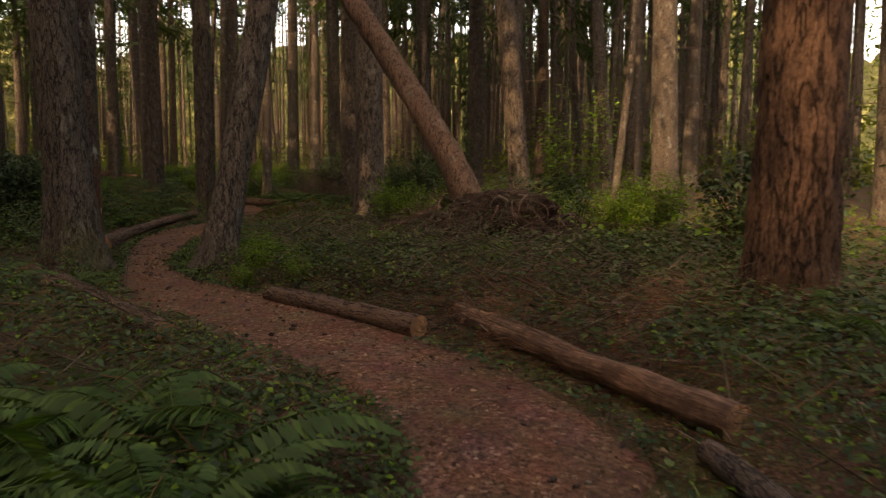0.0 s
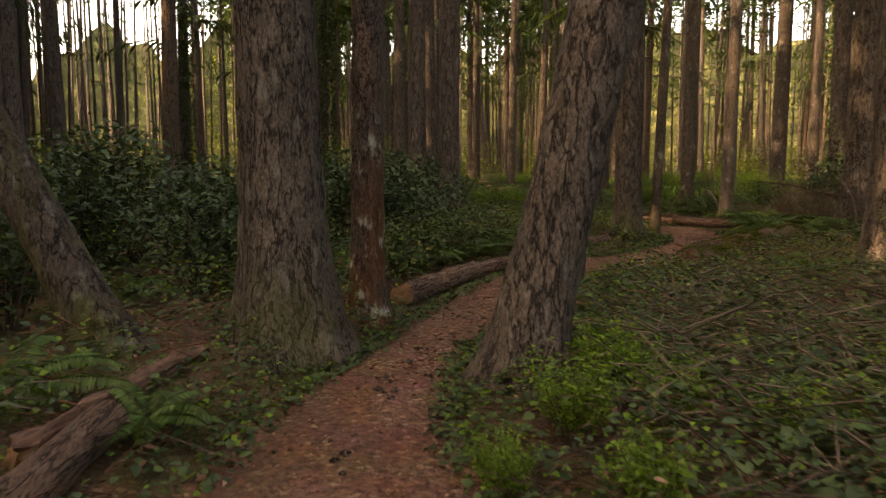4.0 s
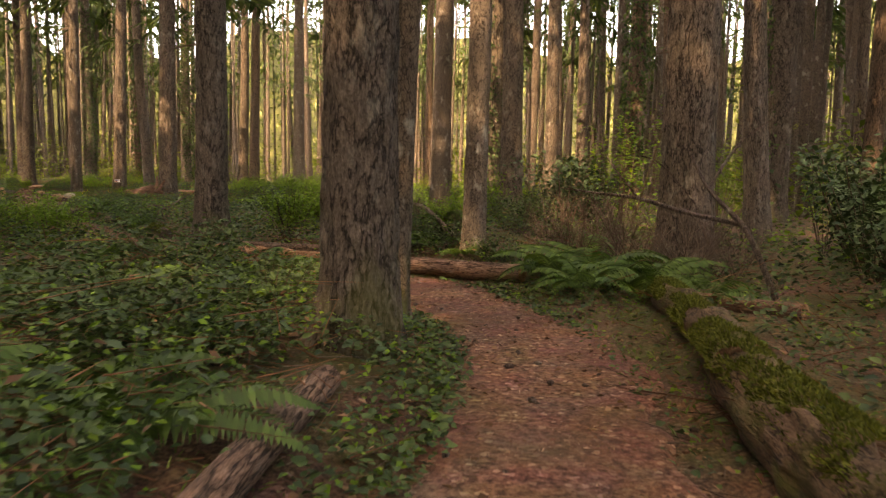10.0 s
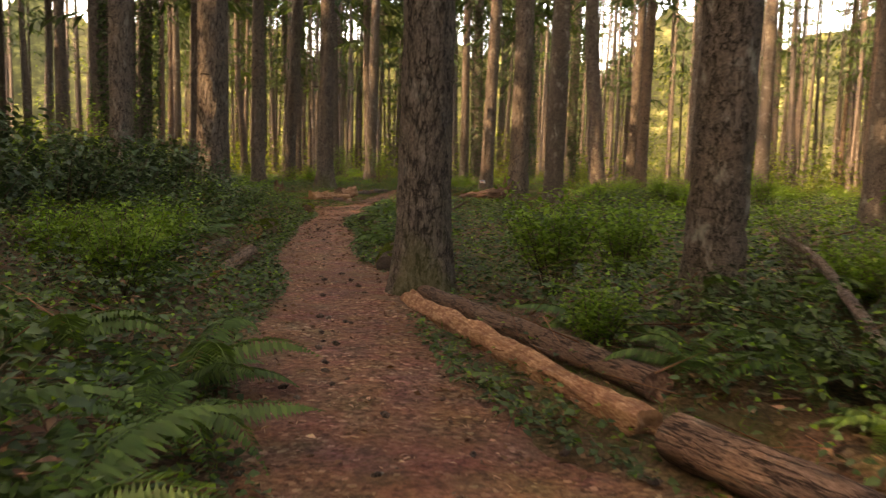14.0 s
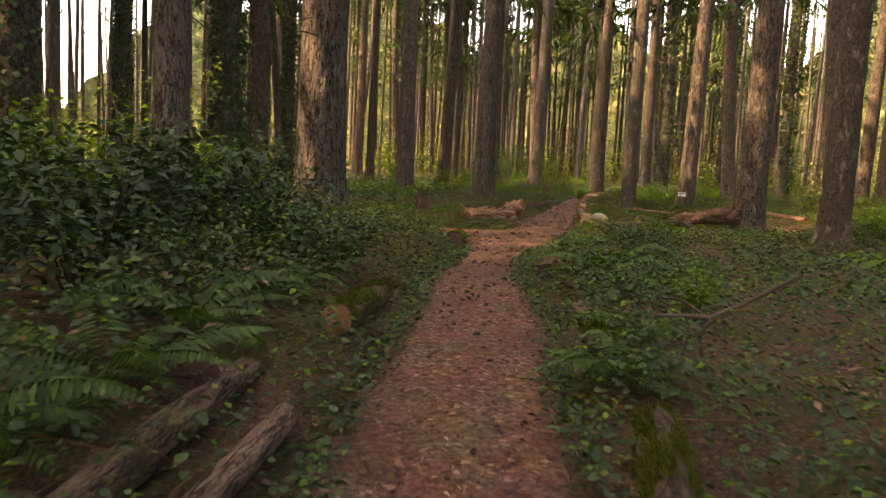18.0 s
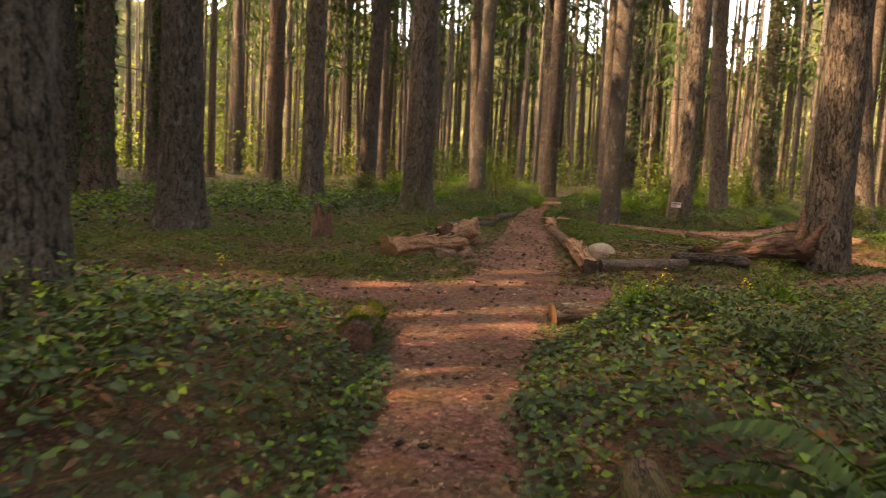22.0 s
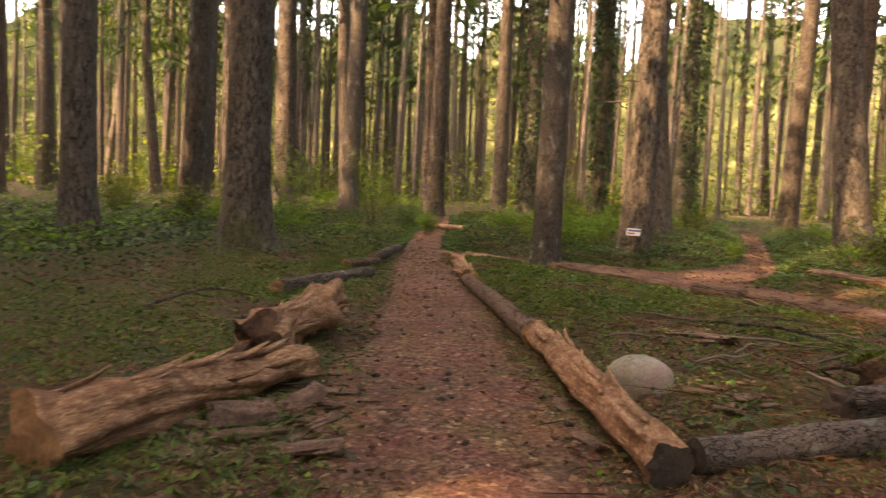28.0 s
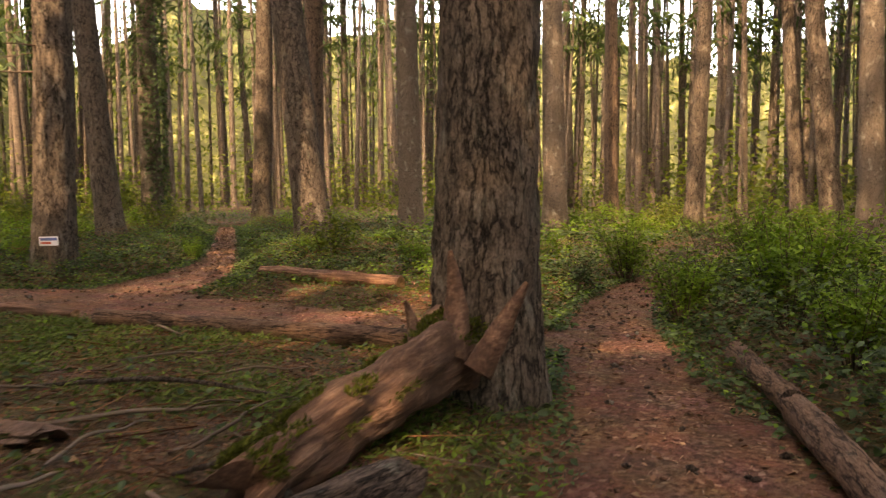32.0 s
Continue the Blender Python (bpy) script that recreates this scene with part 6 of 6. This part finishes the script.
def slab(bm_size, mat):
    bm = bmesh.new()
    bmesh.ops.create_cube(bm, size=1.0)
    bmesh.ops.subdivide_edges(bm, edges=bm.edges[:], cuts=4, use_grid_fill=True)
    for v in bm.verts:
        n = noise.noise_vector(v.co * 3.1)
        v.co = Vector((v.co.x * bm_size[0] + n.x * 0.05, v.co.y * bm_size[1] + n.y * 0.03, v.co.z * bm_size[2] + 0.25 * abs(v.co.y) * bm_size[1] * -1 + n.z * 0.012))
    me = bpy.data.meshes.new("bark_piece")
    bm.to_mesh(me)
    bm.free()
    me.materials.append(mat)
    return me


crumble = np.random.default_rng(1500)
CRUMBLE = [(float(x), float(y), float(s), float(w), int(q < 0.25)) for x, y, s, w, q in zip(crumble.normal(-21.4, 0.28, 34), crumble.normal(36.6, 0.5, 34), crumble.uniform(0.2, 0.65, 34), crumble.uniform(0, 360, 34), crumble.random(34))]
CRUMBLE += [(float(x), float(y), float(s), float(w), int(q < 0.4)) for x, y, s, w, q in zip(crumble.normal(-19.7, 0.45, 22), crumble.normal(37.9, 0.5, 22), crumble.uniform(0.15, 0.45, 22), crumble.uniform(0, 360, 22), crumble.random(22))]
SLAB, SLAB_PALE = slab((0.42, 0.13, 0.03), BARK_FLAKE), slab((0.25, 0.07, 0.018), WOOD_PALE)
for k, (x, y, s, turn, pale) in enumerate([(-20.2, 40.0, 1.8, -38, 0), (-21.55, 36.6, 0.9, 20, 0), (-21.3, 36.1, 0.8, 70, 0), (-21.65, 36.0, 1.0, -60, 0), (-21.2, 36.7, 0.6, 100, 0), (-21.1, 37.1, 0.5, 10, 0),
                                           (-21.5, 37.2, 0.7, 45, 0), (-20.0, 37.4, 0.7, 140, 0), (-20.4, 37.9, 0.6, 110, 0), (-20.6, 35.5, 0.9, 60, 1), (-19.9, 36.3, 1.0, -30, 1), (-20.3, 36.0, 0.7, 15, 1),
                                           (-19.2, 37.6, 0.6, 90, 1), (-21.0, 34.9, 0.8, 35, 1), (-19.0, 36.4, 0.8, -50, 1), (-18.0, 38.6, 0.8, 80, 0), (-17.2, 39.2, 0.5, 20, 1), (-18.6, 38.3, 0.7, 130, 0),
                                           (-19.4, 38.3, 0.6, 60, 0), (-23.3, 37.1, 0.8, 10, 0), (-22.9, 37.0, 0.7, 65, 1), (-23.2, 37.7, 0.7, 120, 0), (-5.4, 22.1, 0.4, 50, 0), (-7.2, 22.9, 0.4, 20, 0)] + CRUMBLE):
    ob = new("bark_piece", SLAB_PALE if pale else SLAB)
    z = max(gz(x, y), 0.0) + 0.025
    ob.matrix_basis = Matrix.Translation((x, y, z)) @ pose(0, 0, 0, (k * 17) % 14 - 7, (k * 29) % 16 - 8, turn) @ Matrix.Scale(s, 4)
    tagged(ob, "loose pale wood splinter on the trail" if pale else "loose reddish bark slab lying by the logs", "bark", "bark pieces by the logs")



# long thin sticks lying in the moss before the back log
def fallen_stick(a, b, r, sag, mat, fork=False):
    ob = new("stick")
    ax, ay, bx, by = *a, *b
    px, py = (by - ay) * sag, (ax - bx) * sag
    pts = []
    for k, w in ((0, 0.0), (0.2, 0.5), (0.45, 1.0), (0.7, 0.35), (0.88, 0.5), (1, 0.0)):
        x, y = ax + (bx - ax) * k + px * w, ay + (by - ay) * k + py * w
        pts.append((x, y, gz(x, y) + r + 0.02 + 0.035 * w))
    part("stem", tube("stem", pts, [r, r * 0.95, r * 0.9, r * 0.75, r * 0.6, r * 0.35], mat, 7), ob)
    if fork:
        x, y, z = pts[3]
        part("side_twig", tube("side_twig", [(x, y, z), (x + px * 1.5 + (bx - ax) * 0.12, y + py * 1.5 + (by - ay) * 0.12, z + 0.05), (x + px * 2.4 + (bx - ax) * 0.3, y + py * 2.4 + (by - ay) * 0.3, z + 0.03)], [r * 0.6, r * 0.45, r * 0.2], mat, 6), ob)
    return tagged(ob, "thin pale brown fallen stick lying in the moss", "stick", "sticks in the moss")


for a, b, r, sag, fork in (((-20.05, 39.99), (-19.2, 40.45), 0.013, 0.05, True), ((-21.12, 40.93), (-20.39, 40.81), 0.012, 0.07, False), ((-19.75, 39.4), (-19.55, 40.1), 0.010, -0.06, False),
                           ((-18.86, 38.72), (-19.23, 39.1), 0.016, -0.08, False), ((-18.95, 40.3), (-18.42, 41.4), 0.012, 0.06, True), ((-19.23, 39.61), (-19.12, 40.45), 0.010, 0.1, True),
                           ((-19.88, 38.84), (-19.63, 39.32), 0.012, 0.04, False), ((-20.54, 43.1), (-20.1, 42.5), 0.014, 0.08, False), ((-19.6, 41.3), (-18.9, 41.5), 0.009, -0.07, False),
                           ((-21.9, 41.9), (-21.0, 42.1), 0.009, 0.06, False), ((-20.7, 39.2), (-20.3, 39.6), 0.010, 0.05, False), ((-20.3, 41.6), (-19.5, 42.1), 0.010, 0.05, True)):
    fallen_stick(a, b, r, sag, TWIG, fork)


# torn spikes where the rotten log meets the fir
rotten = [o for o in scene.objects if o.name.startswith("rotten_log")][0]
into = rotten.matrix_basis.inverted()
for pts, rad in (([(-18.05, 40.35, 0.4), (-18.0, 40.5, 0.65), (-18.03, 40.58, 0.98)], [0.1, 0.07, 0.012]), ([(-17.9, 40.3, 0.35), (-17.76, 40.36, 0.58), (-17.62, 40.4, 0.82)], [0.09, 0.06, 0.014]), ([(-18.2, 40.3, 0.35), (-18.22, 40.45, 0.5), (-18.28, 40.55, 0.7)], [0.08, 0.05, 0.01])):
    part("torn_spike", tube("torn_spike", [into @ Vector(q) for q in pts], rad, WOOD_RED, 9), rotten)


# torn splinters standing off the barkless logs
def splinter_mesh(seed):
    r = np.random.default_rng(seed)
    n = 7
    z = np.linspace(0, 1, n)
    w = 0.022 * np.sin(np.clip(z * 1.1, 0, 1) ** 0.6 * np.pi) ** 0.8 + 0.003 + 0.004 * r.random(n)
    up = 0.03 * z ** 2 + 0.004 * r.random(n)
    rows = [np.stack([-w, up, z * 0.3], axis=-1), np.stack([w * 0.2, up + 0.012 * (1 - z), z * 0.3], axis=-1), np.stack([w, up + 0.003, z * 0.3], axis=-1), np.stack([w * 0.1, up - 0.012, z * 0.3], axis=-1)]
    v = np.stack(rows, axis=1).reshape(-1, 3)
    i = (np.arange(n - 1)[:, None] * 4 + np.arange(4)).ravel()
    j = (np.arange(n - 1)[:, None] * 4 + (np.arange(4) + 1) % 4).ravel()
    return mesh_of("splinter", v, np.c_[i, j, j + 4, i + 4], TORN_WOOD, True)


SPLINTERS = [splinter_mesh(1600 + k) for k in range(3)]
torn = np.random.default_rng(1610)
for host in [o for o in scene.objects if o.name.startswith("bare_log") and o.matrix_basis.translation.y > 30]:
    stem = [c for c in host.children if c.name.startswith("stem")][0]
    zs = np.array([v.co.z for v in stem.data.vertices])
    reach = float(zs.max())
    local_up = host.matrix_basis.to_3x3().inverted() @ Vector((0, 0, 1))
    top = math.degrees(math.atan2(local_up.y, local_up.x))
    for k in range(int(10 + reach * 5)):
        z = torn.uniform(0.05, 0.85) * reach
        near = [v.co for v in stem.data.vertices if abs(v.co.z - z) < 0.06]
        r = 0.98 * sum(math.hypot(c.x, c.y) for c in near) / max(1, len(near))
        turn = pose(0, 0, 0, 0, 0, top - 90 + torn.uniform(-95, 95))
        part("splinter", SPLINTERS[k % 3], host, "", turn @ Matrix.Translation((0, r, z)) @ pose(0, 0, 0, torn.uniform(-7, 2), 0, 0) @ Matrix.Scale(torn.uniform(0.5, 1.5), 4))


# dead brush: bare forking stems
def brush_proto(seed, tall, wide, stems):
    r = np.random.default_rng(seed)
    ob = new("dead_bush")
    sets = []
    az = r.random(stems) * 6.283
    o = np.c_[r.normal(0, 0.12, (stems, 2)), np.zeros(stems)]
    w = np.c_[np.cos(az) * wide, np.sin(az) * wide, tall * (0.5 + 0.9 * r.random(stems))]
    ln = np.linalg.norm(w, axis=1) * (0.6 + 0.5 * r.random(stems))
    sets.append(sticks(o, w, ln, np.full(stems, 0.008), 4, 0.12, 4))
    k = np.repeat(np.arange(stems), 9)
    f = 0.25 + 0.7 * r.random(len(k))
    u = w / np.linalg.norm(w, axis=1)[:, None]
    p = o[k] + u[k] * (ln[k] * f)[:, None]
    p[:, 2] -= 0.12 * (ln[k] * f) ** 2
    sets.append(sticks(p, u[k] + r.normal(0, 0.55, (len(k), 3)), 0.15 + 0.45 * r.random(len(k)), np.full(len(k), 0.0035), 3, 0.15, 2))
    tagged(part("stemwork", mesh_of("stemwork", *joined(sets), TWIG), ob), kind="stuff")
    return tagged(ob, "bare brown dead bush with fine twigs", "bush", "dead bushes")


BRUSH = brush_proto(1700, 1.0, 0.55, 26)
for k, (x, y, s) in enumerate([(-2.7, 22.6, 1.0), (-3.3, 23.2, 0.95), (-2.2, 22.1, 0.9), (-3.7, 23.9, 0.9), (-1.6, 22.6, 0.9), (-2.9, 23.9, 1.1), (1.3, 9.3, 0.8), (2.2, 9.7, 0.75), (0.9, 8.6, 0.6), (2.9, 8.2, 0.6), (3.2, 6.6, 0.5), (2.2, 6.9, 0.45), (-6.0, 13.6, 0.55), (-6.3, 12.2, 0.5), (-13.6, 46.8, 1.1), (-12.3, 44.6, 1.0), (-11.2, 42.2, 0.9), (-5.6, 24.6, 0.55), (-4.9, 23.9, 0.5)]):
    m = Matrix.Translation((x, y, gz(x, y) - 0.02)) @ pose(0, 0, 0, 0, 0, k * 83.0) @ Matrix.Scale(s, 4)
    if k:
        copy_thing(BRUSH, m)
    else:
        BRUSH.matrix_basis = m

for x, y, z, rx, ry, rz, s in ((-21.33, 36.25, 0.14, 62, 8, 80, 0.85), (-21.4, 36.75, 0.1, 40, -12, 95, 0.7), (-21.15, 35.9, 0.06, 18, 10, 50, 0.9), (-20.95, 36.3, 0.05, 8, -14, 20, 0.8), (-21.0, 35.55, 0.05, -10, 8, 130, 0.9)):
    ob = new("bark_piece", SLAB)
    ob.matrix_basis = pose(x, y, z, rx, ry, rz) @ Matrix.Scale(s, 4)
    tagged(ob, "curled bark slab leaning against the barkless log", "bark", "bark pieces by the logs")

# small sign on a stake
ob = new("sign")
ob.matrix_basis = pose(-23.42, 47.3, gz(-23.42, 47.3), 0, 0, 14)


def box(sx, sy, sz, cx=0.0, cy=0.0, cz=0.0, mat=None, name="board", bevel=0.004):
    bm = bmesh.new()
    bmesh.ops.create_cube(bm, size=1.0)
    bmesh.ops.scale(bm, vec=(sx, sy, sz), verts=bm.verts)
    bmesh.ops.bevel(bm, geom=bm.edges[:], offset=bevel, segments=2, affect="EDGES")
    bmesh.ops.translate(bm, vec=(cx, cy, cz), verts=bm.verts)
    me = bpy.data.meshes.new(name)
    bm.to_mesh(me)
    bm.free()
    me.materials.append(mat)
    return me


part("stake", box(0.035, 0.02, 0.75, 0, 0.015, 0.25, TWIG, "stake"), ob)
part("board", box(0.25, 0.012, 0.13, 0, 0, 0.55, SIGN_WHITE, "board"), ob)
part("print", box(0.22, 0.004, 0.04, 0, -0.009, 0.578, SIGN_BLUE, "print", 0.001), ob)
part("print", box(0.13, 0.004, 0.03, -0.035, -0.009, 0.525, SIGN_RED, "print", 0.001), ob)
tagged(ob, "small white trail sign with blue print on a stake", "sign")

# ivy climbing some trunks of the stand
ivy = np.random.default_rng(1400)
count = 2600
a, h = ivy.random(count) * 6.283, 0.2 + 12 * ivy.random(count) ** 0.9
rr = 0.30 + 0.12 * ivy.random(count)
size = 0.09 + 0.07 * ivy.random(count)
v, f = leaves(np.c_[np.cos(a) * rr, np.sin(a) * rr, h], a + ivy.normal(0, 0.6, count), -0.5 - 0.6 * ivy.random(count), ivy.normal(0, 0.5, count), size, size * 0.85, 0.1, "four")
IVY = mesh_of("ivy", v, f, IVY_LEAF)
stand = [o for o in scene.objects if o.name.startswith("fir_tree")]
for x, y in ((-0.5, 41.0), (2.1, 34.0), (-29.1, 33.0), (-34.2, 35.9), (-30.5, 35.3), (-30.8, 63.1), (-27.0, 62.7), (-42.1, 34.9), (-23.2, 26.7), (-32.4, 66.6), (-37.9, 40.4), (-5.5, 41.3), (-31.9, 59.2)):
    host = min(stand, key=lambda o: math.hypot(o.matrix_basis.translation.x - x, o.matrix_basis.translation.y - y))
    part("ivy", IVY, host, "dense green climbing ivy", Matrix.Diagonal((1 / host.matrix_basis.to_scale().x * 1.0, 1 / host.matrix_basis.to_scale().x * 1.0, 1, 1)))

# yellow flowers beside the crossing
for x, y in ((-16.9, 33.9), (-16.3, 34.3), (-19.4, 31.6), (-17.1, 34.5)):
    ob = new("yellow_flower")
    ob.matrix_basis = pose(x, y, gz(x, y))
    q = np.random.default_rng(int(abs(x * 100)))
    v, f = leaves(np.tile([[0, 0, 0.42]], (14, 1)) + q.normal(0, 0.025, (14, 3)), q.random(14) * 6.28, q.random(14) - 0.3, q.random(14) - 0.5, np.full(14, 0.03), np.full(14, 0.022), 0.1, "four")
    part("blossom", mesh_of("blossom", v, f, YELLOW), ob)
    part("stalk", tube("stalk", [(0, 0, 0), (0.01, 0, 0.2), (0, 0, 0.42)], [0.004, 0.004, 0.003], GRASS, 5), ob)
    tagged(ob, "small yellow blossom on a green stalk", "flower", "yellow flowers by the crossing")
